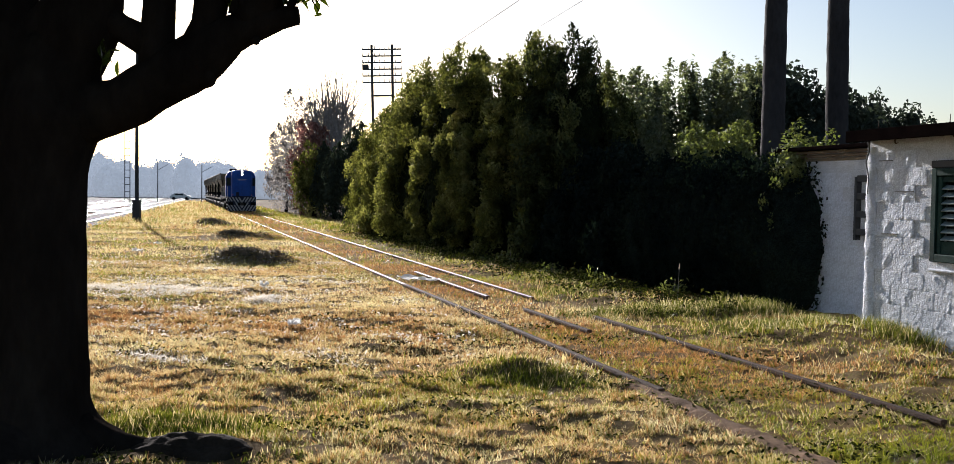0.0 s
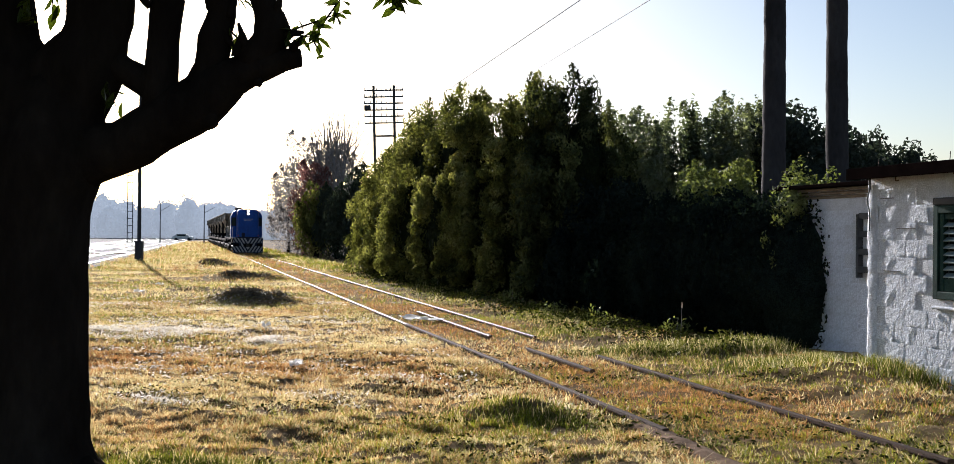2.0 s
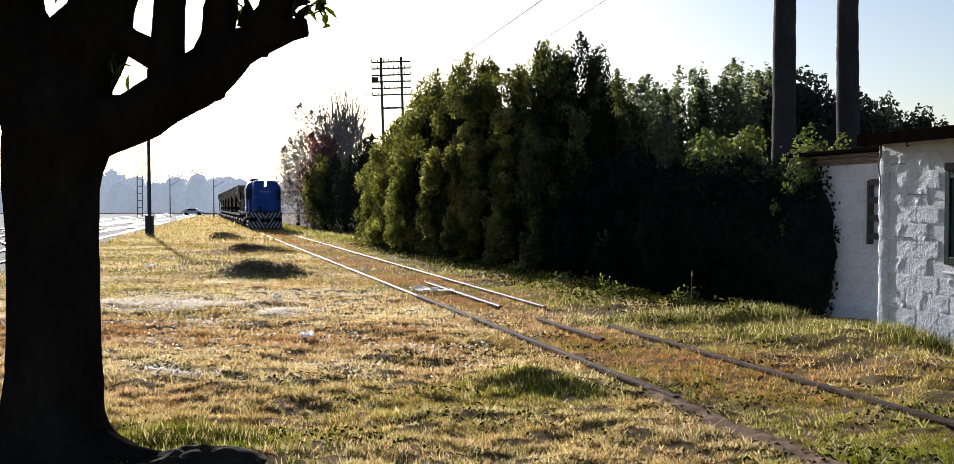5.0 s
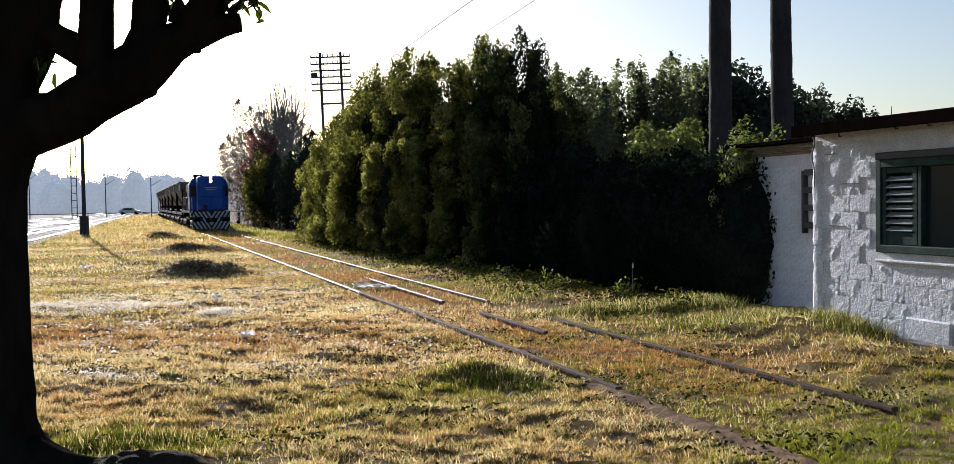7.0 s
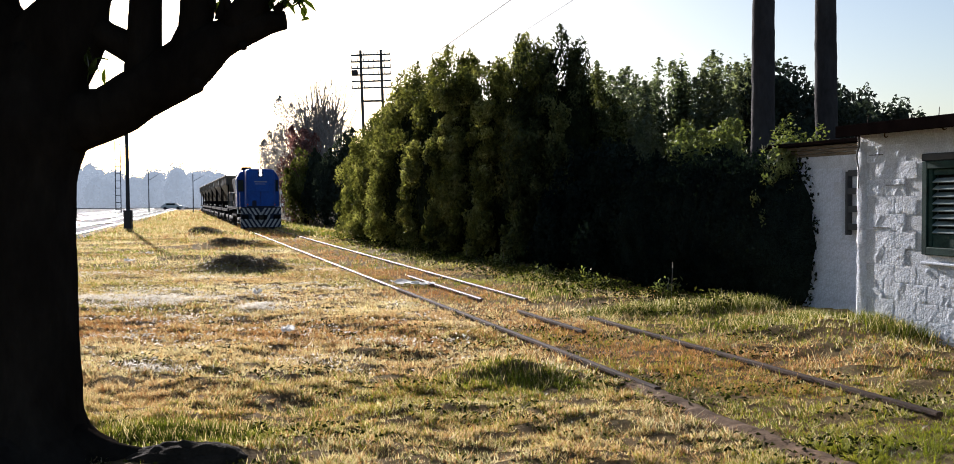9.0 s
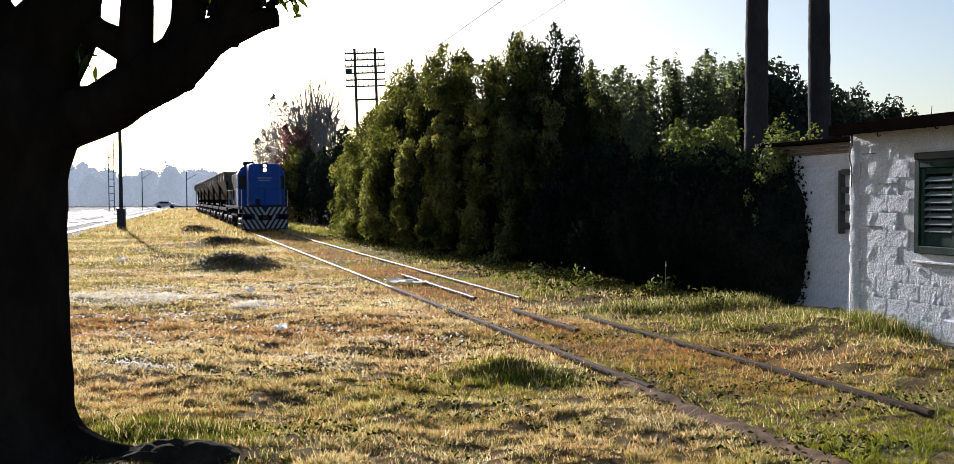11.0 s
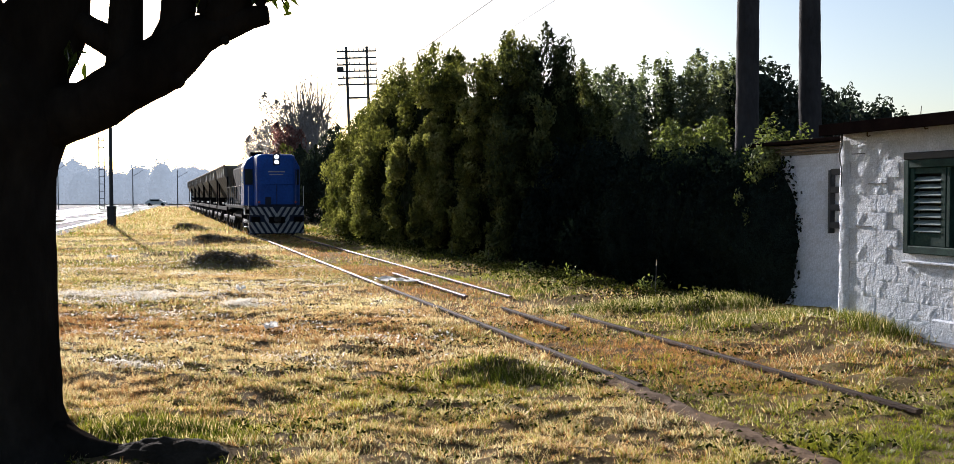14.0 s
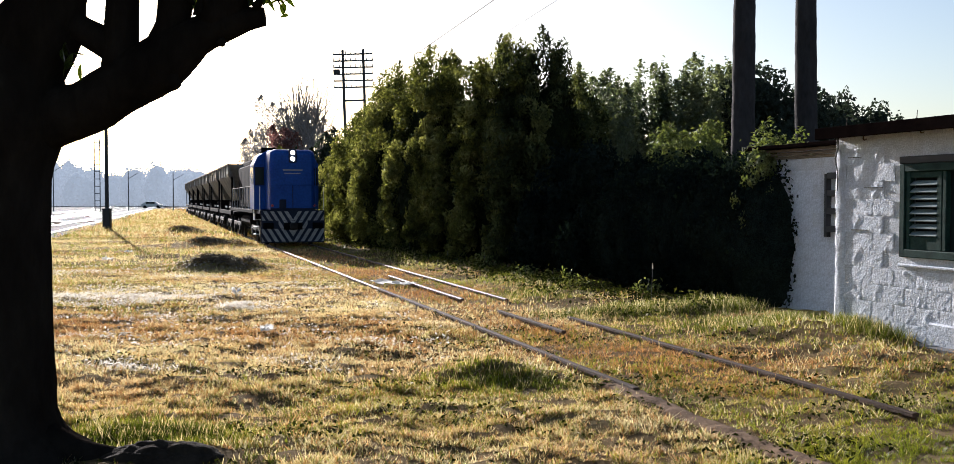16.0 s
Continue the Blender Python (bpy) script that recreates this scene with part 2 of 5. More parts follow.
M_SOIL = surface("soil and thatch", [(0.30, (0.085, 0.055, 0.026)), (0.5, (0.17, 0.115, 0.056)), (0.72, (0.31, 0.235, 0.12))], 0.35, 0.95, fine=22.0, relief=0.9, spec=0.02)
M_DIRT = surface("bare brown dirt", [(0.3, (0.11, 0.065, 0.035)), (0.7, (0.23, 0.145, 0.085))], 3.0, 0.95, fine=30.0, relief=0.6, spec=0.1)
M_DARKSOIL = surface("dark soil", [(0.3, (0.018, 0.014, 0.010)), (0.7, (0.055, 0.042, 0.03))], 4.0, 0.95, fine=30.0, relief=0.8, spec=0.05)
M_STRAW = leafy("straw grass", [(0.30, (0.78, 0.56, 0.32)), (0.48, (0.90, 0.76, 0.42)), (0.7, (0.95, 0.88, 0.60))], 0.55, 0.70, 0.4, (1.0, 0.95, 0.80), 0.5, 0.68, 0.60)
M_GREEN = leafy("green grass", [(0.3, (0.14, 0.20, 0.020)), (0.55, (0.42, 0.44, 0.05)), (0.75, (0.70, 0.64, 0.13))], 0.8, 0.55, 0.45, (1.0, 1.0, 0.5), 0.4, 0.45, 0.40)
M_LUSH = leafy("lush grass", [(0.3, (0.08, 0.115, 0.018)), (0.55, (0.22, 0.25, 0.04)), (0.75, (0.42, 0.40, 0.10))], 1.1, 0.55, 0.5, (1.0, 1.0, 0.45), 0.2)
M_WEED = leafy("weed leaves", [(0.3, (0.025, 0.034, 0.012)), (0.7, (0.075, 0.085, 0.028))], 2.0, 0.4, 0.9, (1.0, 1.0, 0.4), 0.0)
M_FLAKE = leafy("pale dry leaves", [(0.3, (0.80, 0.74, 0.66)), (0.7, (0.93, 0.91, 0.87))], 2.0, 0.62, 0.5, (1.0, 0.97, 0.92), 0.4, 0.75, 0.75)
M_RUSSET = leafy("dead russet grass", [(0.3, (0.54, 0.29, 0.13)), (0.6, (0.72, 0.46, 0.23)), (0.8, (0.80, 0.63, 0.37))], 0.9, 0.5, 0.7, (1.0, 0.80, 0.5), 0.3, 0.62, 0.55)
M_DEBRIS = surface("dead cuttings", [(0.3, (0.06, 0.045, 0.03)), (0.7, (0.36, 0.27, 0.16))], 6.0, 0.9, fine=20.0)
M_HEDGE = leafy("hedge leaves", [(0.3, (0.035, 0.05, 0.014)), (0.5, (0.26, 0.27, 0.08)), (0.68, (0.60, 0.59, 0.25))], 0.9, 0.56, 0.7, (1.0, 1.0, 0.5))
# Darker copy of the hedge leaves: shade painted into nearer trees' sprays.
M_HEDGESHADED = leafy("shaded hedge leaves", [(0.3, (0.03, 0.042, 0.02)), (0.5, (0.10, 0.12, 0.048)), (0.7, (0.36, 0.37, 0.15))], 0.9, 0.48, 0.7, (1.0, 1.0, 0.5))
# Inner mass coloured dark, so shade between the sprays is painted in.
M_HEDGEDARK = leafy("hedge mass in painted shade", [(0.3, (0.014, 0.024, 0.010)), (0.7, (0.045, 0.058, 0.02))], 0.9, 0.3, 0.8, (1.0, 1.0, 0.4), 0.05)
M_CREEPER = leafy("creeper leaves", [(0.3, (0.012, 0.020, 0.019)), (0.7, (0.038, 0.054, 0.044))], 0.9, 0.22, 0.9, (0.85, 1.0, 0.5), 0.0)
M_LIGHTLEAF = leafy("pale leaves", [(0.3, (0.16, 0.20, 0.085)), (0.7, (0.40, 0.44, 0.19))], 0.6, 0.5, 0.5, (0.95, 1.0, 0.4))
M_POPLAR = leafy("poplar leaves", [(0.3, (0.18, 0.22, 0.15)), (0.7, (0.48, 0.50, 0.36))], 0.5, 0.6, 0.5, (0.95, 1.0, 0.5))
# Autumn red, paled and dulled to carry distance haze in the colour.
M_REDLEAF = leafy("autumn red leaves", [(0.3, (0.34, 0.20, 0.18)), (0.7, (0.48, 0.31, 0.28))], 0.6, 0.6, 0.6, (1.0, 0.75, 0.7))
M_DUSKLEAF = leafy("dull dark leaves", [(0.3, (0.045, 0.06, 0.045)), (0.7, (0.11, 0.13, 0.10))], 0.7, 0.4, 0.8, (0.9, 1.0, 0.7), 0.05)
# Pale grey leaf colour stands in for haze over the far trees.
M_GREYLEAF = leafy("haze-greyed leaves", [(0.3, (0.38, 0.37, 0.37)), (0.7, (0.56, 0.53, 0.53))], 0.5, 0.6, 0.6, (1.0, 0.97, 0.9), 0.12, 0.6)
M_FICUS = leafy("glossy green leaves", [(0.3, (0.05, 0.08, 0.015)), (0.7, (0.12, 0.16, 0.03))], 1.5, 0.55, 0.35, (1.0, 1.0, 0.25))
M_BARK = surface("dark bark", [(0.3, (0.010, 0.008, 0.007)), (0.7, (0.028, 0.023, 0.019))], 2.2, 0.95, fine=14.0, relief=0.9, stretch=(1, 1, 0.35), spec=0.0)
M_PALM = surface("palm bark", [(0.3, (0.030, 0.027, 0.027)), (0.7, (0.065, 0.060, 0.060))], 1.6, 0.95, fine=12.0, relief=0.7, stretch=(1, 1, 0.4), spec=0.1)
M_TWIG = plain("grey twig", (0.27, 0.24, 0.22), 0.9)
M_RAILTOP = surface("worn rail steel", [(0.35, (0.07, 0.05, 0.04)), (0.6, (0.20, 0.17, 0.15))], 1.5, 0.62, 0.3, fine=30.0, stretch=(1, 0.15, 1))
M_RAILDULL = surface("rusted rail head", [(0.35, (0.04, 0.025, 0.018)), (0.65, (0.13, 0.09, 0.065))], 2.0, 0.8, 0.0, fine=30.0, relief=0.3, stretch=(1, 0.3, 1), spec=0.06)
M_RAILSHINE = surface("polished rail steel", [(0.35, (0.45, 0.44, 0.43)), (0.6, (0.62, 0.61, 0.60))], 1.5, 0.35, 0.9, fine=20.0, stretch=(1, 0.15, 1))
M_RUST = surface("rust", [(0.3, (0.045, 0.025, 0.016)), (0.7, (0.13, 0.065, 0.035))], 3.0, 0.85, 0.2, fine=30.0, relief=0.4)
M_SLEEPER = surface("weathered sleeper", [(0.3, (0.05, 0.04, 0.03)), (0.7, (0.15, 0.12, 0.085))], 2.0, 0.9, fine=20.0, relief=0.6, stretch=(0.2, 1, 1))
M_BALLAST = surface("pale ballast", [(0.3, (0.05, 0.048, 0.046)), (0.7, (0.15, 0.145, 0.14))], 1.2, 0.95, fine=9.0, relief=0.7, spec=0.05)
M_WHITEWASH = surface("chalky whitewash", [(0.28, (0.60, 0.61, 0.64)), (0.5, (0.76, 0.79, 0.86)), (0.75, (0.83, 0.86, 0.92))], 3.2, 0.85, fine=26.0, relief=0.8)
M_MORTAR = surface("whitewashed mortar", [(0.3, (0.60, 0.61, 0.64)), (0.7, (0.80, 0.82, 0.87))], 5.0, 0.9, fine=40.0, relief=0.8)
M_GREENPAINT = surface("dull green paint", [(0.3, (0.010, 0.030, 0.025)), (0.7, (0.030, 0.075, 0.060))], 5.0, 0.75, fine=40.0, relief=0.15, spec=0.15)
M_SLAT = surface("grey green slat paint", [(0.3, (0.15, 0.20, 0.20)), (0.7, (0.26, 0.32, 0.32))], 4.0, 0.5, fine=30.0)
M_FELT = surface("tarred roof edge", [(0.3, (0.006, 0.004, 0.004)), (0.7, (0.015, 0.010, 0.009))], 3.0, 0.95, fine=30.0, relief=0.2, spec=0.0)
M_PLANK = surface("weathered board", [(0.3, (0.10, 0.075, 0.05)), (0.7, (0.24, 0.19, 0.13))], 4.0, 0.85, fine=30.0, stretch=(1, 0.2, 3))
M_IRON = plain("dark iron", (0.022, 0.025, 0.029), 0.7, 0.0)
M_DARKIN = plain("dark indoors", (0.02, 0.022, 0.022), 0.9)
M_BLUE = surface("loco blue paint", [(0.3, (0.010, 0.055, 0.28)), (0.7, (0.016, 0.090, 0.40))], 1.3, 0.45, fine=14.0, spec=0.18)
M_BLACK = surface("sooty black paint", [(0.3, (0.005, 0.005, 0.006)), (0.7, (0.013, 0.012, 0.012))], 2.0, 0.95, fine=18.0, spec=0.02)
M_NAVY = surface("navy pilot paint", [(0.3, (0.010, 0.015, 0.034)), (0.7, (0.022, 0.030, 0.06))], 2.0, 0.6, fine=18.0, spec=0.15)
M_STRIPE = surface("dirty white stripe", [(0.3, (0.22, 0.23, 0.24)), (0.7, (0.44, 0.44, 0.44))], 4.0, 0.6, fine=22.0)
M_WHITE = plain("white paint", (0.72, 0.72, 0.70), 0.5, vary=0.12)
M_HOPPER = surface("dusty hopper paint", [(0.3, (0.17, 0.155, 0.13)), (0.7, (0.36, 0.32, 0.27))], 1.2, 0.8, fine=12.0, spec=0.15)
M_STEEL = surface("oily running gear", [(0.3, (0.015, 0.014, 0.013)), (0.7, (0.045, 0.04, 0.036))], 3.0, 0.85, fine=20.0, spec=0.15)
M_HEADLAMP = lamp_glow("lit headlamp", (1.0, 0.90, 0.74), 9.0)
M_ORANGE = plain("dry orange frond", (0.48, 0.26, 0.09), 0.8)
M_RED = plain("red lens", (0.4, 0.03, 0.02), 0.3)
M_PLASTIC = leafy("white litter", [(0.3, (0.86, 0.86, 0.86)), (0.7, (0.92, 0.92, 0.92))], 2.0, 0.5, 0.4, (1.0, 1.0, 1.0), 0.3, 0.9, 0.95)
# Distance haze is painted in: pale blue-grey base colour plus a faint glow.
M_HAZEWOOD = surface("haze-tinted distant wood", [(0.3, (0.30, 0.335, 0.36)), (0.7, (0.40, 0.43, 0.46))], 0.05, 1.0, fine=0.6, spec=0.0)
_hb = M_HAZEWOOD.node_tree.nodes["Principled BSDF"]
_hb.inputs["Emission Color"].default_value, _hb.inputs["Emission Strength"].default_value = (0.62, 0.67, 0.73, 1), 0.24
M_CONCRETE = surface("concrete post", [(0.3, (0.10, 0.10, 0.10)), (0.7, (0.2, 0.2, 0.2))], 2.0, 0.9, fine=20.0)
M_GLASS, _nt, _b = nodes_of("window glass")
_b.inputs["Base Color"].default_value = (0.02, 0.03, 0.03, 1)
_b.inputs["Roughness"].default_value, _b.inputs["Specular IOR Level"].default_value = 0.15, 0.08

# ---- ground ----
def ground_sheet():
    ys = np.unique(np.concatenate([np.arange(-12, 4, 1.0), np.arange(4, 34, 0.13), np.arange(34, 80, 0.5), np.geomspace(80, 3000, 40)]))
    xs = np.unique(np.concatenate([-np.geomspace(26, 3000, 40), np.arange(-26, -8, 0.6), np.arange(-8, 9, 0.14), np.arange(9, 26, 0.7), np.geomspace(26, 3000, 40)]))
    ys = np.unique(np.concatenate([-np.geomspace(12, 3000, 20), ys]))
    X, Y = np.meshgrid(xs, ys)
    Z = land(X, Y)
    Z = Z + np.where((Y > 4) & (Y < 40), 0.016 * np.sin(X * 13.7 + 3 * np.sin(Y * 5)) * np.sin(Y * 11.3 + 2 * np.sin(X * 7)), 0)
    v = np.stack([X, Y, Z], -1).reshape(-1, 3)
    nx, ny = len(xs), len(ys)
    i = (np.arange(ny - 1)[:, None] * nx + np.arange(nx - 1)[None]).ravel()
    f = np.stack([i, i + 1, i + nx + 1, i + nx], -1)
    ob = new("ground", mesh_from("ground", v.tolist(), f.tolist(), M_SOIL, True))
    tagged(ob, "rough dry ground with thatch and bare soil", "ground", kind="structure")


ground_sheet()


# ---- railway ----
def rail_mesh(length):
    bm = bmesh.new()
    prof = [(-0.066, -0.13), (0.066, -0.13), (0.066, -0.118), (0.009, -0.10), (0.009, -0.045), (0.034, -0.035), (0.034, -0.006), (0.026, 0), (-0.026, 0), (-0.034, -0.006), (-0.034, -0.035), (-0.009, -0.045), (-0.009, -0.10), (-0.066, -0.118)]
    prism(bm, prof, 0, length)
    return bm


def rail(o, s0, s1, z=0.045, label="worn steel rail half sunk in dry grass", bright=False, base=TR):
    bm = rail_mesh(s1 - s0)
    me = bpy.data.meshes.new("rail")
    bm.to_mesh(me)
    bm.free()
    me.materials.append(M_RUST)
    me.materials.append(M_RAILSHINE if bright else M_RAILTOP if s0 > 17.5 else M_RAILDULL)
    for p in me.polygons:
        if p.normal.z > 0.5 and p.center.z > -0.02:
            p.material_index = 1
    ob = new("rail", me)
    ob.matrix_world = base @ pose(o, s0, z)
    tagged(ob, label, "rail", "rails of the siding", "structure")
    return ob


RAIL_L, RAIL_R, RAIL_M = -0.865, 0.865, 0.08
rail(RAIL_L, 9.9, 17.0, 0.055, "worn rail standing proud of the dug soil")
rail(RAIL_L, 17.0, 21.0, 0.05)
rail(RAIL_L, 21.0, 330.0)
rail(RAIL_R, 18.2, 330.0)
rail(RAIL_R, 8.2, 15.4, 0.045, "worn rail emerging from the grass")
rail(RAIL_M, 13.8, 16.4, 0.06, "short length of old inner rail in soil")
rail(RAIL_M, 18.4, 24.1, 0.055, "short length of old inner rail in soil")

sleeper_bm = boxed(-1.25, 1.25, -0.12, 0.12, -0.16, -0.035, 0.012)
sleeper_me = bpy.data.meshes.new("sleeper")
sleeper_bm.to_mesh(sleeper_me)
sleeper_bm.free()
sleeper_me.materials.append(M_SLEEPER)
for k in range(110):
    ob = new("sleeper", sleeper_me)
    ob.matrix_world = TR @ pose(rng.normal(0, 0.02), 5.0 + k * 0.68, rng.normal(0, 0.006) - 0.005, 0, 0, rng.normal(0, 0.8))
    tagged(ob, "weathered sleeper sunk in soil and grass", "sleeper", "sleepers of the siding", "structure")

def dirt_strip(o, s0, s1, w):
    bm = bmesh.new()
    n = 90
    rows = []
    for k in range(n + 1):
        s = s0 + (s1 - s0) * k / n
        row = []
        for q in np.linspace(-1, 1, 9):
            p = TR @ Vector((o + q * w * (1 + 0.25 * noise.noise(Vector((s * 2.5, q, 0)))), s, 0))
            z = float(land(p.x, p.y)) + 0.045 * (1 - q * q) + 0.012 * noise.noise(Vector((p.x * 9, p.y * 9, 0)))
            row.append(bm.verts.new((p.x, p.y, z)))
        rows.append(row)
    for a, b in zip(rows, rows[1:]):
        for k in range(8):
            bm.faces.new((a[k], a[k + 1], b[k + 1], b[k]))
    me = bpy.data.meshes.new("dirt_strip")
    bm.to_mesh(me)
    bm.free()
    me.materials.append(M_DIRT)
    tagged(new("dirt_strip", me), "bare brown dirt over a buried rail", "dirt", kind="structure")


dirt_strip(RAIL_L - 0.02, 2.5, 10.4, 0.15)

# the yard lines close slowly on the siding
YARD = TR @ pose(-12.1, 30, 0, 0, 0, -2.2)


def yard_edge(y):
    """How far the yard's gravel reaches, as x + 0.302 y."""
    return 5.475 + 1.045 * (-10.2 + (y / 0.957 - 30) * 0.0384)


def yard_gravel():
    bm = bmesh.new()
    ys = np.concatenate([np.arange(12, 130, 2.5), np.arange(130, 330, 12.0)])
    rows = []
    for y in ys:
        edge = yard_edge(y) + 0.7 * noise.noise(Vector((y * 0.21, 0, 0)))
        cs = np.linspace(-60, edge, 12)
        rows.append([bm.verts.new((c - 0.302 * y, y, 0.03)) for c in cs])
    for a, b in zip(rows, rows[1:]):
        for k in range(11):
            bm.faces.new((a[k], a[k + 1], b[k + 1], b[k]))
    me = bpy.data.meshes.new("yard_gravel")
    bm.to_mesh(me)
    bm.free()
    me.materials.append(M_BALLAST)
    tagged(new("yard_gravel", me), "pale gravel of the railway yard", "gravel", kind="structure")


yard_gravel()

# yard lines to the left of the siding
for o in (0.0, -4.4, -8.8):
    bm = bmesh.new()
    box(bm, -1.7, 1.7, 0, 290, -0.05, 0.05, 0.0)
    bed = thing("ballast_bed", "dark ballast under a yard line", "ballast", kind="structure", m=YARD @ pose(o, -16, 0))
    part("ballast", bm, M_BALLAST, bed)
    for q in (-0.865, 0.865):
        rail(o + q, -16, 274, 0.115, "shining rail of a yard line", True, YARD)


def crossover_rail(s0, length, a, b):
    """A rail that swings in an S from one line to the next."""
    bm = bmesh.new()
    rows = []
    for k in range(15):
        u = k / 14
        e = u * u * (3 - 2 * u)
        o, y = a + (b - a) * e, s0 + length * u
        rows.append([bm.verts.new((o + dx, y, z)) for dx, z in ((-0.035, 0.04), (-0.035, 0.12), (0.035, 0.12), (0.035, 0.04))])
    for p, q in zip(rows, rows[1:]):
        for k in range(4):
            bm.faces.new((p[k], q[k], q[(k + 1) % 4], p[(k + 1) % 4]))
    bm.faces.new(rows[0])
    bm.faces.new(rows[-1][::-1])
    bmesh.ops.recalc_face_normals(bm, faces=bm.faces[:])
    me = bpy.data.meshes.new("crossover_rail")
    bm.to_mesh(me)
    bm.free()
    me.materials.append(M_RUST)
    me.materials.append(M_RAILSHINE)
    for p in me.polygons:
        p.material_index = 1 if p.normal.z > 0.5 else 0
    ob = new("crossover_rail", me)
    ob.matrix_world = YARD
    tagged(ob, "shining curved rail of a crossover", "rail", "yard rails", "structure")


for s0, a, b in ((12, 0, -4.4), (30, -4.4, -8.8), (38, -4.4, 0), (52, -8.8, -4.4), (70, 0, -4.4)):
    for q in (-0.865, 0.865):
        crossover_rail(s0, 24.0, a + q, b + q)


# ---- the foreground tree ----
def old_tree():
    t = thing("old_tree", "old broad-trunked tree in deep shade with a lopped limb", "tree")
    bm = bmesh.new()
    tube(bm, [(-3.12, 7.0, -0.2, 0.80), (-3.12, 7.0, -0.02, 0.60), (-3.13, 7.0, 0.08, 0.475), (-3.14, 7.0, 0.18, 0.41), (-3.145, 7.0, 0.34, 0.36), (-3.14, 7.0, 0.66, 0.327), (-3.13, 7.0, 1.1, 0.308), (-3.13, 7.0, 1.55, 0.306), (-3.14, 7.0, 1.85, 0.315), (-3.14, 7.0, 2.10, 0.34), (-3.08, 7.0, 2.42, 0.385), (-3.02, 7.0, 2.72, 0.30), (-3.02, 7.0, 2.95, 0.22)], 30, 0.03, 1.0)
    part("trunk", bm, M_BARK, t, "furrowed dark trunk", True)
    limbs = [
        [(-3.05, 7.05, 2.32, 0.26), (-2.79, 7.0, 2.42, 0.235), (-2.53, 6.95, 2.475, 0.19), (-2.29, 6.92, 2.61, 0.195), (-2.09, 6.9, 2.72, 0.20), (-1.915, 6.9, 2.84, 0.185), (-1.745, 6.9, 2.965, 0.137), (-1.57, 6.9, 3.03, 0.107), (-1.40, 6.9, 3.09, 0.086), (-1.275, 6.9, 3.108, 0.068)],
        [(-2.05, 6.9, 2.76, 0.16), (-1.955, 6.88, 2.70, 0.12), (-1.895, 6.87, 2.675, 0.095), (-1.852, 6.87, 2.668, 0.06)],
        [(-3.0, 7.0, 2.34, 0.31), (-2.95, 7.0, 2.735, 0.25), (-2.84, 7.0, 3.04, 0.275), (-2.756, 7.0, 3.28, 0.23), (-2.73, 7.0, 3.52, 0.24), (-2.66, 7.0, 4.18, 0.21), (-2.5, 6.9, 5.6, 0.12)],
        [(-2.80, 7.0, 3.12, 0.17), (-2.545, 6.97, 3.015, 0.095), (-2.32, 6.94, 2.90, 0.12)],
        [(-2.28, 6.92, 2.73, 0.13), (-2.263, 6.92, 2.99, 0.122), (-2.26, 6.94, 3.254, 0.115), (-2.24, 6.95, 3.52, 0.118), (-2.22, 7.0, 4.14, 0.105), (-2.1, 6.9, 5.6, 0.06)],
        [(-2.03, 6.9, 2.80, 0.13), (-1.917, 6.9, 3.03, 0.112), (-1.88, 6.9, 3.23, 0.12), (-1.864, 6.9, 3.315, 0.105), (-1.835, 6.9, 3.42, 0.098), (-1.85, 6.9, 3.55, 0.11), (-1.84, 7.0, 4.10, 0.087), (-1.7, 6.9, 5.5, 0.05)],
        [(-1.66, 6.9, 3.04, 0.12), (-1.51, 6.9, 3.19, 0.129), (-1.485, 6.9, 3.318, 0.125), (-1.52, 6.9, 3.447, 0.094), (-1.565, 6.9, 3.576, 0.086), (-1.69, 7.0, 4.10, 0.07), (-1.5, 6.8, 5.4, 0.04)],
        [(-3.16, 7.05, 2.43, 0.33), (-3.30, 7.05, 2.87, 0.30), (-3.41, 7.05, 3.22, 0.215), (-3.48, 7.05, 3.53, 0.225), (-3.62, 7.05, 4.14, 0.19), (-4.0, 7.0, 5.6, 0.10)],
        [(-3.2, 7.0, 2.85, 0.20), (-3.0, 7.0, 3.08, 0.17), (-2.85, 7.0, 3.15, 0.20)],
    ]
    for i, n in enumerate(limbs):
        bm = bmesh.new()
        tube(bm, n, 16, 0.045, 3.0 + i * 5)
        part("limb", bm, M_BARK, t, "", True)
    spurs = [((-1.72, 6.85, 3.10), (-1.69, 6.83, 3.25)), ((-1.64, 6.85, 3.14), (-1.70, 6.82, 3.33)), ((-1.33, 6.85, 3.16), (-1.25, 6.82, 3.24)), ((-1.38, 6.85, 3.26), (-1.24, 6.82, 3.27)),
             ((-1.57, 6.85, 2.93), (-1.545, 6.84, 2.895)), ((-1.83, 6.85, 3.25), (-1.74, 6.83, 3.18)), ((-2.33, 6.85, 3.46), (-2.40, 6.84, 3.50)), ((-1.78, 6.85, 3.38), (-1.72, 6.83, 3.5)), ((-1.45, 6.85, 3.4), (-1.40, 6.82, 3.52))]
    for k, (a, b) in enumerate(spurs):
        bm = bmesh.new()
        tube(bm, [(*a, 0.04), (*((Vector(a) + Vector(b)) / 2), 0.03), (*b, 0.011)], 7, 0.12, k * 2.0)
        part("stub", bm, M_BARK, t, "", True)
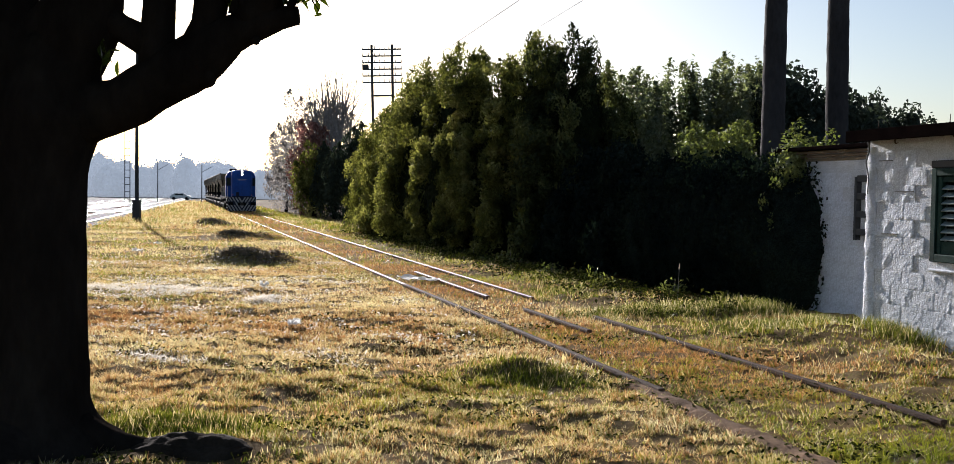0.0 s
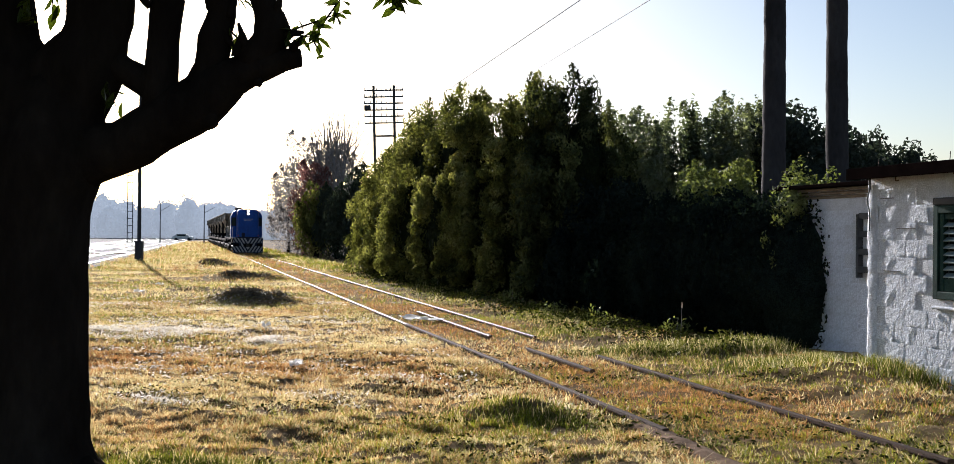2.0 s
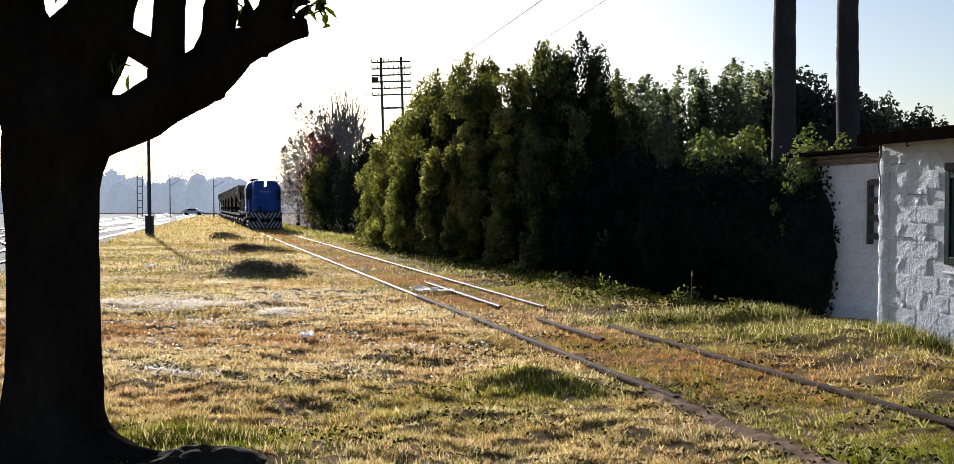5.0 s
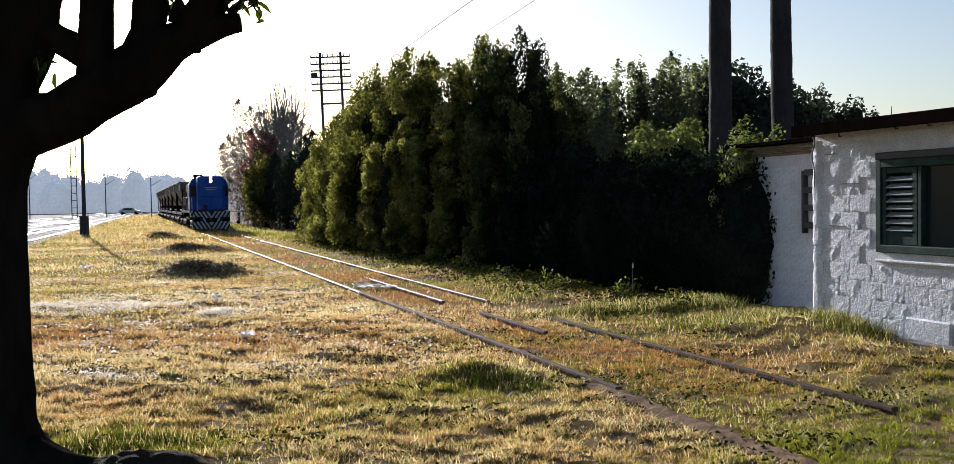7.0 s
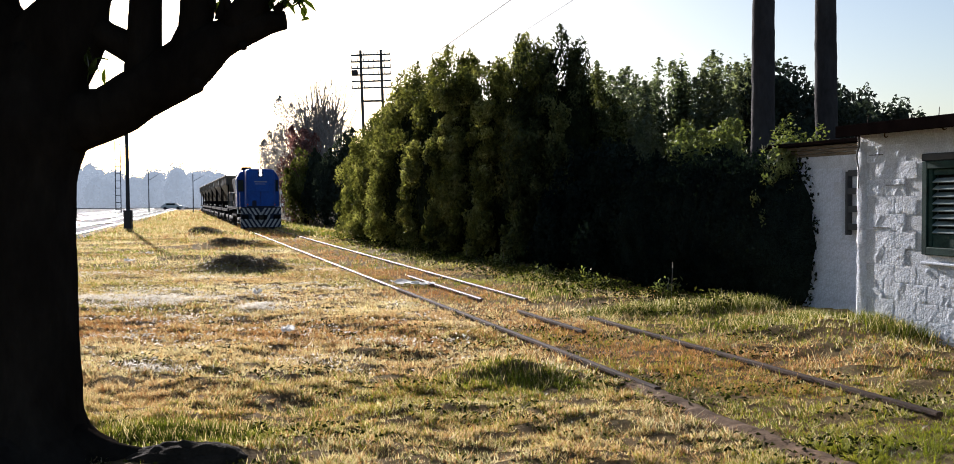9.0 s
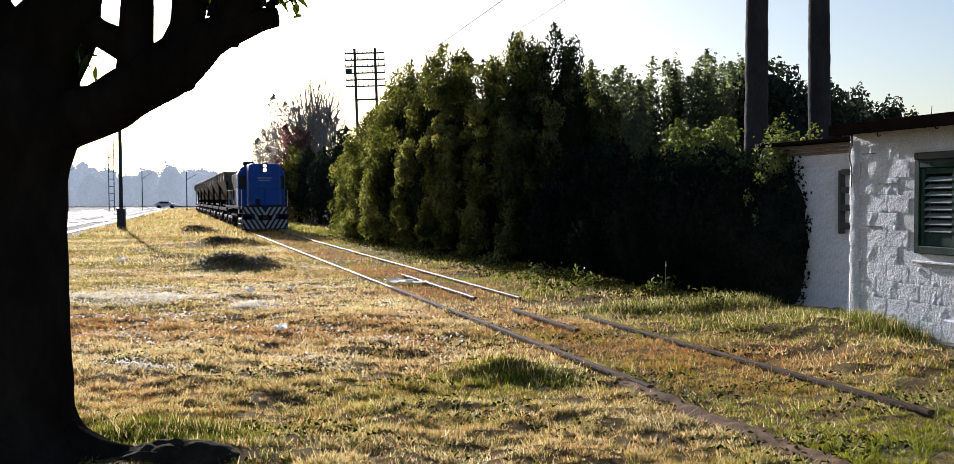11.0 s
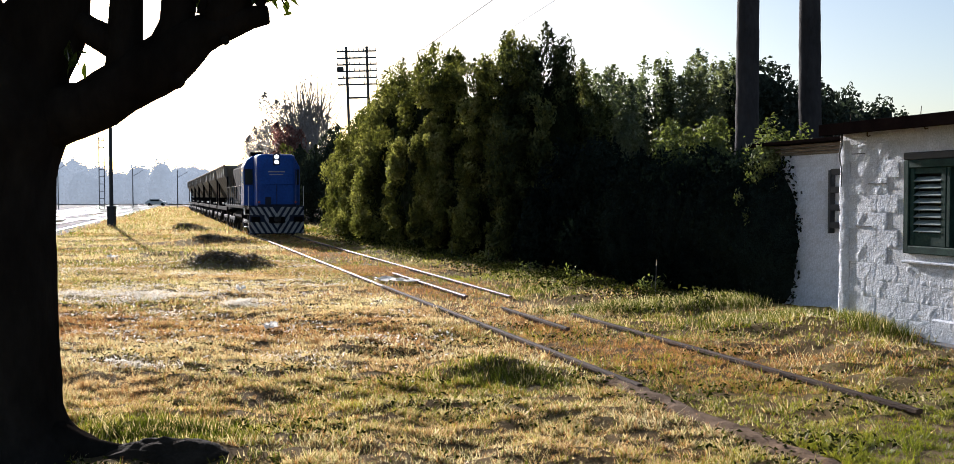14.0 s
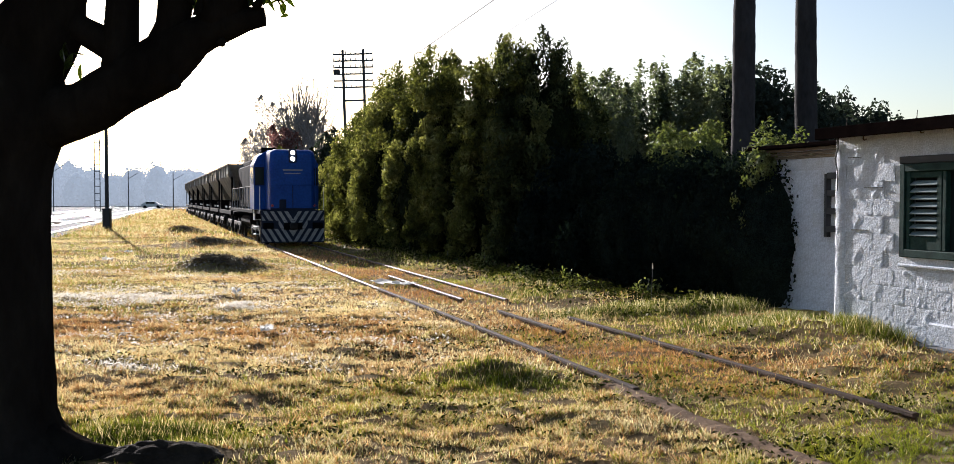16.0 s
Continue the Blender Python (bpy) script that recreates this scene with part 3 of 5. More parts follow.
    # Unseen crown above the view, added to keep sky light off the trunk.
    lobes = [(-4.2, 7.5, 7.0, 2.6, 2.6, 1.9), (-2.4, 6.8, 6.6, 2.2, 2.6, 1.6), (-3.2, 4.6, 6.8, 2.6, 2.2, 1.8), (-6.2, 7.0, 6.4, 2.2, 2.6, 1.6), (-0.8, 5.0, 6.6, 1.8, 2.2, 1.5), (-1.6, 1.4, 6.6, 3.0, 2.6, 1.7), (-5.4, 2.6, 6.6, 2.6, 2.6, 1.7)]
    P, N = lobe_points(lobes, 45)
    part("crown", quads_mesh("crown", leaf_quads(P, N, 0.24, 0.15, 0.3), 4, M_FICUS), None, t)
    roots = [[(-2.85, 6.95, 0.12, 0.17), (-2.58, 6.9, 0.04, 0.11), (-2.3, 6.86, 0.02, 0.085), (-2.0, 6.8, 0.02, 0.08), (-1.65, 6.78, -0.03, 0.05)],
             [(-3.2, 6.75, 0.1, 0.22), (-3.1, 6.4, 0.0, 0.14), (-2.9, 6.0, -0.08, 0.06)], [(-3.4, 6.9, 0.1, 0.2), (-3.75, 6.7, 0.0, 0.13), (-4.1, 6.5, -0.08, 0.06)]]
    for i, n in enumerate(roots):
        bm = bmesh.new()
        tube(bm, n, 12, 0.05, 40.0 + i)
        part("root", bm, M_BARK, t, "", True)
    # leafy sprigs at the ends of the limbs
    leaf = mesh_from("leaf", [(0, 0, 0), (0.022, 0.035, 0.006), (0.026, 0.07, 0.004), (0, 0.125, -0.012), (-0.026, 0.07, 0.004), (-0.022, 0.035, 0.006), (0, 0.06, -0.004)],
                     [(0, 1, 6), (1, 2, 6), (2, 3, 6), (3, 4, 6), (4, 5, 6), (5, 0, 6)], M_FICUS)
    sprigs = [((-1.38, 6.85, 3.27), (-1.16, 6.85, 3.24), 14), ((-1.36, 6.85, 3.28), (-0.98, 6.85, 3.42), 12), ((-1.2, 6.85, 3.26), (-1.13, 6.85, 3.13), 6), ((-1.1, 6.85, 3.36), (-0.95, 6.83, 3.56), 8),
              ((-0.75, 6.85, 3.66), (-0.55, 6.83, 3.50), 22), ((-0.62, 6.85, 3.62), (-0.60, 6.8, 3.46), 14), ((-3.16, 6.8, 3.55), (-3.12, 6.8, 3.28), 10), ((-3.0, 6.8, 3.6), (-2.99, 6.8, 3.40), 7),
              ((-2.62, 6.85, 2.90), (-2.56, 6.85, 2.74), 7), ((-1.72, 6.85, 3.60), (-1.70, 6.85, 3.46), 4), ((-1.76, 6.85, 3.28), (-1.70, 6.85, 3.22), 3), ((-1.2, 6.85, 3.75), (-0.8, 6.8, 3.75), 12)]
    for a, b, n in sprigs:
        a, b = Vector(a), Vector(b)
        bm = rodded(a, b, 0.008, 0.003, 6)
        tw = part("sprig", bm, M_BARK, t)
        for k in range(n):
            u = (k + rng.random()) / n
            p = a.lerp(b, u) + Vector(rng.normal(0, 0.025, 3))
            q = Euler((rng.uniform(-1.9, 0.2), rng.uniform(-0.9, 0.9), rng.uniform(0, 6.28)))
            ob = new("leaf", leaf)
            ob.parent = tw
            ob.matrix_local = Matrix.LocRotScale(p, q, [rng.uniform(0.8, 1.25)] * 3)


old_tree()


def soil_mound(x, y, rx, ry, h, seed):
    """Dark clods and litter heaped over a root."""
    bm = bmesh.new()
    bmesh.ops.create_grid(bm, x_segments=34, y_segments=22, size=1.0)
    for v in bm.verts:
        u, q = v.co.x, v.co.y
        d = math.hypot(u, q)
        lump = noise.noise(Vector((u * 4, q * 3, seed))) + 0.7 * noise.noise(Vector((u * 11, q * 8, seed)))
        z = h * max(0.0, 1 - d * d) * (1 + 0.6 * lump) - (0.06 if d > 0.9 else 0.0)
        px, py = x + u * rx, y + q * ry
        v.co = Vector((px, py, float(land(px, py)) + z))
    me = bpy.data.meshes.new("soil_mound")
    bm.to_mesh(me)
    bm.free()
    me.materials.append(M_DARKSOIL)
    for p in me.polygons:
        p.use_smooth = True
    tagged(new("soil_mound", me), "dark mound of soil and bark beside the trunk", "mound", kind="structure")


soil_mound(-2.0, 6.80, 0.5, 0.2, 0.055, 2.0)


# ---- hedge, creeper, trees ----
def woody(name, label, category, trunks, lobes, mat, per_m2, length, width, core=0.78, droop=0.2, group="", bark=None, shell=0.28, spikes=0):
    t = thing(name, label, category, group)
    for n in trunks:
        bm = bmesh.new()
        tube(bm, n, 8, 0.05, n[0][0], 3.0)
        part("trunk", bm, bark or M_BARK, t, "", True)
    P, N = lobe_points(lobes, per_m2, shell)
    co = leaf_quads(P, N, length, width, droop)
    if spikes:
        # upright shoots that break the outline
        extra = []
        for x, y, z, rx, ry, rz in lobes:
            for k in range(spikes):
                a = rng.uniform(0, 6.28)
                u = rng.uniform(0.0, 0.8)
                base = np.array([x + math.cos(a) * rx * u, y + math.sin(a) * ry * u, z + rz * math.sqrt(1 - u * u) * 0.85])
                h = rng.uniform(0.35, 0.9) * max(0.5, rz * 0.35)
                n = int(70 * h / 0.6)
                q = rng.random(n)
                extra.append(base + np.stack([rng.normal(0, 0.16, n) * (1.1 - q), rng.normal(0, 0.16, n) * (1.1 - q), q * h], -1))
        E = np.concatenate(extra)
        co = np.concatenate([co, leaf_quads(E, np.tile([0, 0, 1.0], (len(E), 1)), length, width, droop)])
    crown = part("crown", quads_mesh("crown", co, 4, mat), None, t)
    # Lumpy solid core added under the leaves so light does not pass through.
    if core:
        bm = bmesh.new()
        for x, y, z, rx, ry, rz in lobes:
            if rx < 0.6 and len(lobes) > 6:
                continue
            got = bmesh.ops.create_icosphere(bm, subdivisions=3, radius=1.0)
            for v in got["verts"]:
                k = core * (1 + 0.18 * noise.noise(v.co * 2.5 + Vector((x, y, z))))
                v.co = Vector((x + v.co.x * rx * k, y + v.co.y * ry * k, max(0.0, z + v.co.z * rz * k)))
        part("solid_core", bm, mat, t)
    return t


# tall hedge trees along the siding, from the near end to the far end: x, y, height, half-width
HEDGE = [(5.1, 20.8, 2.45, 1.5), (4.0, 22.9, 2.5, 1.7), (3.2, 25.2, 2.8, 1.6), (3.7, 28.3, 4.9, 1.0), (2.6, 27.6, 5.9, 1.3), (1.8, 29.4, 6.3, 1.6), (0.8, 31.2, 5.8, 1.5), (-0.5, 33.4, 6.7, 1.7), (-1.9, 37.5, 6.4, 1.7), (-3.2, 42.0, 5.6, 1.6), (-4.4, 46.0, 4.3, 1.4)]
for i, (x, y, h, r) in enumerate(HEDGE):
    ry = r * (1.15 if y < 30 else 1.6)
    mass = [(x, y, h * 0.28, r * 0.80, ry * 0.9, h * 0.36), (x + 0.2, y, h * 0.60, r * 0.66, ry * 0.72, h * 0.28)]
    lobes = []
    # many drooping sprays over the mass, thinning to a ragged top
    # Fewer bright sprays on nearer trees, so their faces look shaded.
    for k in range(70 if y > 36 else 22):
        a, u = rng.uniform(0, 6.28), rng.random()
        zz = h * (0.10 + 0.86 * u)
        spread = (1.0 - 0.62 * u ** 2.2) * rng.uniform(0.75, 1.05)
        q = rng.uniform(0.20, 0.40)
        lobes.append((x + math.cos(a) * r * spread, y + math.sin(a) * ry * spread, zz, q, q, q * rng.uniform(1.5, 3.0)))
    trunks = [[(x, y, -0.1, 0.16), (x + 0.05, y, h * 0.4, 0.12), (x, y, h * 0.8, 0.05)]]
    low = y < 27
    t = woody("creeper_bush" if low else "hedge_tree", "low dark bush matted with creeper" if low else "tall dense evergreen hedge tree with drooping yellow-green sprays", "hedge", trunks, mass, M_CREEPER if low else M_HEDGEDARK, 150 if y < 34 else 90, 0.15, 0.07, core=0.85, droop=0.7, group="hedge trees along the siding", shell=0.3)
    P, N = lobe_points(lobes, 210 if y < 34 else 120, 0.5)
    if not low:
        # hanging columns of foliage on the open side, dark hollows between them
        cols = []
        for k in range(11):
            a = rng.uniform(2.2, 5.0)
            top = h * rng.uniform(0.45, 0.95)
            px, py = x + math.cos(a) * r * 0.9, y + math.sin(a) * ry * 0.9
            for m in range(int(top / 0.5)):
                zz = top - m * 0.5 + rng.normal(0, 0.12)
                if rng.random() < 0.35:
                    continue
                q = rng.uniform(0.16, 0.38)
                cols.append((px + rng.normal(-0.02 * m, 0.16), py + rng.normal(0, 0.25), max(0.25, zz), q, q, q * rng.uniform(0.8, 1.5)))
        P2, N2 = lobe_points(cols, 190 if y < 34 else 120, 0.6)
        P, N = np.concatenate([P, P2]), np.concatenate([N, N2])
    shoots = []
    for k in range(5 if y < 27 else 14):
        a, u = rng.uniform(0, 6.28), rng.random()
        b = np.array([x + math.cos(a) * r * 0.55 * u, y + math.sin(a) * ry * 0.75 * u, h * (0.98 - 0.22 * u)])
        hh = rng.uniform(0.4, 1.1) * (0.5 if y < 27 else 1.0)
        q = rng.random(int(110 * hh))
        spread = (0.26 * (1.05 - q))[:, None]
        shoots.append(b + np.concatenate([rng.normal(0, 1, (len(q), 2)) * spread, (q * hh)[:, None]], 1))
    E = np.concatenate(shoots)
    P, N = np.concatenate([P, E]), np.concatenate([N, np.tile([0, 0, 1.0], (len(E), 1))])
    # Nearer hedge trees take the shaded leaf copy, farther ones the brighter leaves.
    part("sprays", quads_mesh("sprays", leaf_quads(P, N, 0.15, 0.06, 0.5), 4, M_CREEPER if low else (M_HEDGESHADED if y < 29 else M_HEDGE)), None, t, "dark trailing creeper shoots" if low else "drooping yellow-green sprays")

# creeper-covered wall between hedge and shed
lobes = []
for k in range(9):
    u = k / 8
    y = 20.6 - 3.7 * u
    c = 9.6 + 0.55 * u
    lobes.append((c - 0.302 * y + 0.62, y, 1.15 + 0.1 * math.sin(k * 2.1), 0.95, 0.75, 1.45))
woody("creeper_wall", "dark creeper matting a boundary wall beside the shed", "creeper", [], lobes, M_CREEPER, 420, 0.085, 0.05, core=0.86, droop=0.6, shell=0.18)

# trees behind the creeper wall
for x, y, h, r in ((5.6, 36.0, 6.5, 1.5), (7.4, 38.0, 6.9, 1.5), (9.2, 37.0, 7.1, 1.5), (10.6, 38.5, 7.6, 1.4), (4.6, 34.0, 5.5, 1.5)):
    lobes = [(x, y, h * 0.30, r * 0.9, r * 0.9, h * 0.32)]
    for k in range(30):
        a, u = rng.uniform(0, 6.28), math.sqrt(rng.random())
        top = h * (1.02 - 0.30 * rng.random())
        lobes.append((x + math.cos(a) * r * u, y + math.sin(a) * r * u, top * 0.70, 0.22, 0.22, top * 0.30))
    woody("poplar", "slender grey-green tree with upright leafy shoots", "tree", [[(x, y, -0.1, 0.14), (x, y, h * 0.55, 0.04)]], lobes, M_POPLAR, 75, 0.17, 0.085, core=0.7, group="trees behind the hedge", spikes=1, shell=0.6)
x, y = 6.35, 26.0
woody("pale_shrub", "pale green leafy shrub above the creeper wall", "shrub", [[(x, y, -0.1, 0.08), (x, y, 2.8, 0.03)]], [(x, y, 2.3, 1.0, 1.0, 1.2), (x - 0.6, y, 2.9, 0.55, 0.6, 0.7), (x + 0.5, y, 3.05, 0.55, 0.6, 0.75)], M_LIGHTLEAF, 120, 0.15, 0.06, core=0.6, spikes=6, droop=0.3)
x, y = 5.75, 17.1
woody("wall_shrub", "sunlit green shrub topping the wall by the shed", "shrub", [[(x, y, -0.1, 0.05), (x, y, 2.2, 0.02)]], [(x - 0.15, y, 2.35, 0.5, 0.5, 0.62), (x + 0.3, y, 2.35, 0.35, 0.4, 0.5)], M_LIGHTLEAF, 260, 0.09, 0.05, core=0.75, spikes=3)
# Paler leaves paint the sunlit rim onto the dark creeper's end.
woody("creeper_lit_shoots", "pale shoots hanging from the creeper, coloured as its sunlit rim", "creeper", [], [(5.12, 16.62, 2.16, 0.15, 0.14, 0.12), (4.88, 16.6, 1.82, 0.09, 0.1, 0.16), (5.0, 16.55, 1.5, 0.07, 0.1, 0.18), (5.32, 16.6, 2.34, 0.2, 0.15, 0.1), (5.45, 16.55, 1.9, 0.08, 0.1, 0.2)], M_LIGHTLEAF, 300, 0.07, 0.03, core=0.0, droop=0.8, shell=0.8)
for x, y, h, r in ((12.0, 36, 7.0, 2.2), (14.3, 37, 6.2, 1.4), (18.9, 42, 6.3, 1.0), (17.3, 42, 6.7, 1.1)):
    lobes = [(x, y, h * 0.5, r, r, h * 0.3), (x - r * 0.3, y, h * 0.78, r * 0.6, r * 0.6, h * 0.2), (x + r * 0.5, y, h * 0.7, r * 0.5, r * 0.5, h * 0.18), (x, y, h * 0.25, r * 0.9, r * 0.9, h * 0.25)]
    woody("far_tree", "dark rounded tree behind the shed roof", "tree", [[(x, y, -0.1, 0.2), (x, y, h * 0.7, 0.06)]], lobes, M_DUSKLEAF, 60, 0.20, 0.12, core=0.62, group="trees behind the shed")

# trees beyond the hedge, beside the line
for name, x, y, h, r, mat, lab in (("grey_tree", -14.9, 84.0, 10.0, 2.4, M_GREYLEAF, "tree with haze-greyed leaves and thin tops beside the line"), ("red_tree", -13.2, 78.0, 7.2, 1.7, M_REDLEAF, "tree with red autumn leaves dulled by painted haze"),
                                 ("bush", -12.2, 74.0, 5.0, 1.6, M_HEDGE, "rounded green bush beside the line"), ("grey_tree", -18.0, 93.0, 8.2, 1.9, M_GREYLEAF, "drooping tree with haze-greyed leaves beside the line"),
                                 ("dark_tree", -8.9, 68.0, 6.0, 1.6, M_DUSKLEAF, "dark dense tree at the end of the hedge"), ("dark_tree", -10.4, 72.0, 4.8, 1.4, M_DUSKLEAF, "dark dense tree at the end of the hedge"),
                                 ("grey_tree", -11.8, 82.0, 9.4, 2.3, M_GREYLEAF, "tree with haze-greyed leaves and thin tops beside the line")):
    lobes = [(x, y, h * 0.3, r, r, h * 0.32), (x, y, h * 0.6, r * 0.8, r * 0.8, h * 0.25), (x + 0.3, y, h * 0.85, r * 0.5, r * 0.5, h * 0.17), (x - r * 0.7, y, h * 0.55, r * 0.45, r * 0.45, h * 0.22)]
    for k in range(16):
        a, u = rng.uniform(0, 6.28), rng.random()
        lobes.append((x + math.cos(a) * r * (1.05 - 0.5 * u), y + math.sin(a) * r * (1.05 - 0.5 * u), h * (0.2 + 0.78 * u), 0.5, 0.5, 0.8))
    woody(name, lab, "tree", [[(x, y, -0.1, 0.2), (x, y, h * 0.8, 0.05)]], lobes, mat, 22 if mat is M_GREYLEAF else 34, 0.26, 0.12, core=0.0 if mat is M_GREYLEAF else 0.4, droop=0.8, spikes=2)
bare = thing("bare_tree", "leafless tree with fine upright branches", "tree")
for k in range(150):
    a, u = rng.uniform(0, 6.28), rng.uniform(0.1, 1.0)
    b = (-11.8 + rng.normal(0, 0.7), 80.0, rng.uniform(4.5, 8.5))
    e = (b[0] + math.cos(a) * 2.6 * u, b[1] + math.sin(a) * 1.5 * u, max(b[2] + 1.2, rng.uniform(8.6, 12.3) - 1.4 * u))
    mid = ((b[0] * 0.55 + e[0] * 0.45) + rng.normal(0, 0.15), b[1], (b[2] + e[2]) / 2 - 0.3)
    bm = bmesh.new()
    tube(bm, [(*b, 0.06), (*mid, 0.04), (*e, 0.018)], 5, 0.0, k, 6.0)
    part("branch", bm, M_TWIG, bare)
bm = bmesh.new()
tube(bm, [(-11.8, 80, -0.1, 0.2), (-11.8, 80, 6.2, 0.08)], 8, 0.05, 2, 5.0)
part("trunk", bm, M_TWIG, bare)

# two palm trunks behind the wall
for x, y, r, lean in ((6.335, 21.0, 0.245, 0.0), (8.82, 24.0, 0.27, -0.05)):
    t = thing("palm", "bare grey palm trunk rising behind the wall", "palm tree", "palm trunks")
    bm = bmesh.new()
    tube(bm, [(x, y, -0.1, r * 1.15), (x, y, 2.5, r * 1.04), (x + lean, y, 6, r * 0.94), (x + lean, y, 11, r * 0.9)], 20, 0.025, x, 1.0)
    part("trunk", bm, M_PALM, t, "", True)
    fr = []
    for k in range(26):
        a, el = rng.uniform(0, 6.28), rng.uniform(-0.5, 1.2)
        for q in np.linspace(0.1, 1, 34):
            L = 2.6
            px, pz = q * L * math.cos(el), q * L * math.sin(el) - 1.3 * q * q
            fr.append((x + lean + math.cos(a) * px, y + math.sin(a) * px, 11 + pz))
    fr = np.repeat(np.array(fr), 3, 0)
    part("crown", quads_mesh("crown", leaf_quads(fr, np.tile([0, 0, 1.0], (len(fr), 1)), 0.6, 0.05, 0.6), 4, M_POPLAR), None, t)


# ---- poles and wires ----
def telegraph_pole():
    t = thing("telegraph_pole", "twin-post telegraph pole with six insulator cross-arms", "telegraph pole", m=pose(-5.55, 60.0, -0.33, 0, -1.7, 0))
    for x in (-0.62, 0.62):
        part("post", rodded((x, 0, -0.2), (x, 0, 11.3), 0.10, 0.08, 10), M_IRON, t)
    for k in range(6):
        z = 11.0 - 0.40 * k
        arm = part("crossarm", boxed(-1.2, 1.2, -0.14, -0.06, z - 0.042, z + 0.042, 0.008), M_IRON, t)
        for x in (-1.18, -0.82, -0.44, -0.15, 0.15, 0.44, 0.82, 1.18):
            part("insulator", rodded((x, -0.10, z + 0.045), (x, -0.10, z + 0.20), 0.03, 0.02, 8), M_STRIPE, arm)
    part("brace", boxed(-0.62, 0.62, -0.05, 0.05, 8.15, 8.26, 0.01), M_IRON, t)
    part("fuse_box", boxed(-1.2, -0.82, -0.2, 0.0, 9.83, 10.1, 0.02), M_IRON, t)


telegraph_pole()


def mast(x, y):
    t = thing("signal_mast", "slim dark steel mast on a square base in the yard", "mast", m=pose(x, y, 0))
    part("base", boxed(-0.22, 0.22, -0.22, 0.22, -0.1, 1.25, 0.03), M_IRON, t)
    part("pole", rodded((0, 0, 1.2), (0, 0, 10.5), 0.125, 0.09, 12), M_IRON, t)
    part("clamp", boxed(-0.235, 0.235, -0.235, 0.235, 1.20, 1.28, 0.02), M_IRON, t)


mast(-21.38, 61.7)


def lattice(x, y, h):
    t = thing("lattice_mast", "slender lattice signal mast far off in the yard", "mast", m=pose(x, y, 0))
    for q in (-0.4, 0.4):
        part("leg", rodded((q, 0, -0.1), (q, 0, h), 0.07, 0.07, 6), M_CONCRETE, t)
    for k in range(int(h / 1.1)):
        part("rung", boxed(-0.42, 0.42, -0.05, 0.05, k * 1.1 + 0.5, k * 1.1 + 0.6), M_CONCRETE, t)


lattice(-53.4, 150.0, 11.0)
for x, y, h, lean in ((-60.0, 150, 7.5, 0), (-64.5, 140, 8.0, -12), (-42.0, 150, 6.0, 0), (-52, 160, 6.5, 0)):
    t = thing("yard_post", "thin post far off in the yard", "post", "yard posts", m=pose(x, y, 0, 0, lean, 0))
    part("post", rodded((0, 0, -0.2), (0, 0, h), 0.10, 0.06, 8), M_CONCRETE, t)
    part("arm", rodded((0, 0, h * 0.8), (1.6, 0, h * 0.95), 0.04, 0.03, 6), M_CONCRETE, t)


def wire(a, b, sag, r):
    bm = bmesh.new()
    a, b = Vector(a), Vector(b)
    nodes = [(*(a.lerp(b, k / 12) - Vector((0, 0, sag * 4 * (k / 12) * (1 - k / 12)))), r) for k in range(13)]
    tube(bm, nodes, 5, 0.0, 0.0, 12.0)
    me = bpy.data.meshes.new("overhead_wire")
    bm.to_mesh(me)
    bm.free()
    me.materials.append(M_IRON)
    tagged(new("overhead_wire", me), "thin dark overhead wire across the sky", "wire", "overhead wires")


wire((-1.14, 40.82, 8.03), (6.29, 9.78, 7.91), 0.0, 0.015)
wire((2.48, 40.82, 8.87), (6.26, 9.78, 7.11), 0.0, 0.015)


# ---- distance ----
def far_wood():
    t = thing("far_wood", "belt of distant trees, haze put into colour and glow", "woodland", kind="backdrop")
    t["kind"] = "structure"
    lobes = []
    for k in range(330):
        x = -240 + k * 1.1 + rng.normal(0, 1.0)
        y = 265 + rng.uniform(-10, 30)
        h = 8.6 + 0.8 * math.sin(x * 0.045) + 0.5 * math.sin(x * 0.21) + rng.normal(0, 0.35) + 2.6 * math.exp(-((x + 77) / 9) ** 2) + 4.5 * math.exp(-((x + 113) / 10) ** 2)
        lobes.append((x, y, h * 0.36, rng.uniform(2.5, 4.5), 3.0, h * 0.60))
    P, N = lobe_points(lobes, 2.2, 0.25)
    # Crowns carry the painted haze and its glow.
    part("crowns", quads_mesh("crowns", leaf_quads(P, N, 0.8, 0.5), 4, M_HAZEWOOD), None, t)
    # Solid cores added to close the gaps between the far crowns' leaves.
    bm = bmesh.new()
    for x, y, z, rx, ry, rz in lobes:
        got = bmesh.ops.create_icosphere(bm, subdivisions=2, radius=1.0)
        for v in got["verts"]:
            k = 0.92 * (1 + 0.2 * noise.noise(v.co * 2.2 + Vector((x, y, z))))
            v.co = Vector((x + v.co.x * rx * k, y + v.co.y * ry * k, max(0, z + v.co.z * rz * k)))
    part("solid_core", bm, M_HAZEWOOD, t)


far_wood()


# ---- shed ----
WALL_O, CORNER_S, WALL_H = 4.045, 13.19, 2.72
shed = thing("shed", "whitewashed block shed with green louvred window and tarred roof edge", "shed", m=TR @ pose(WALL_O, CORNER_S, 0, 0, 0, -90))
# local x runs along the front wall towards the camera, local y to the back (away from the line)


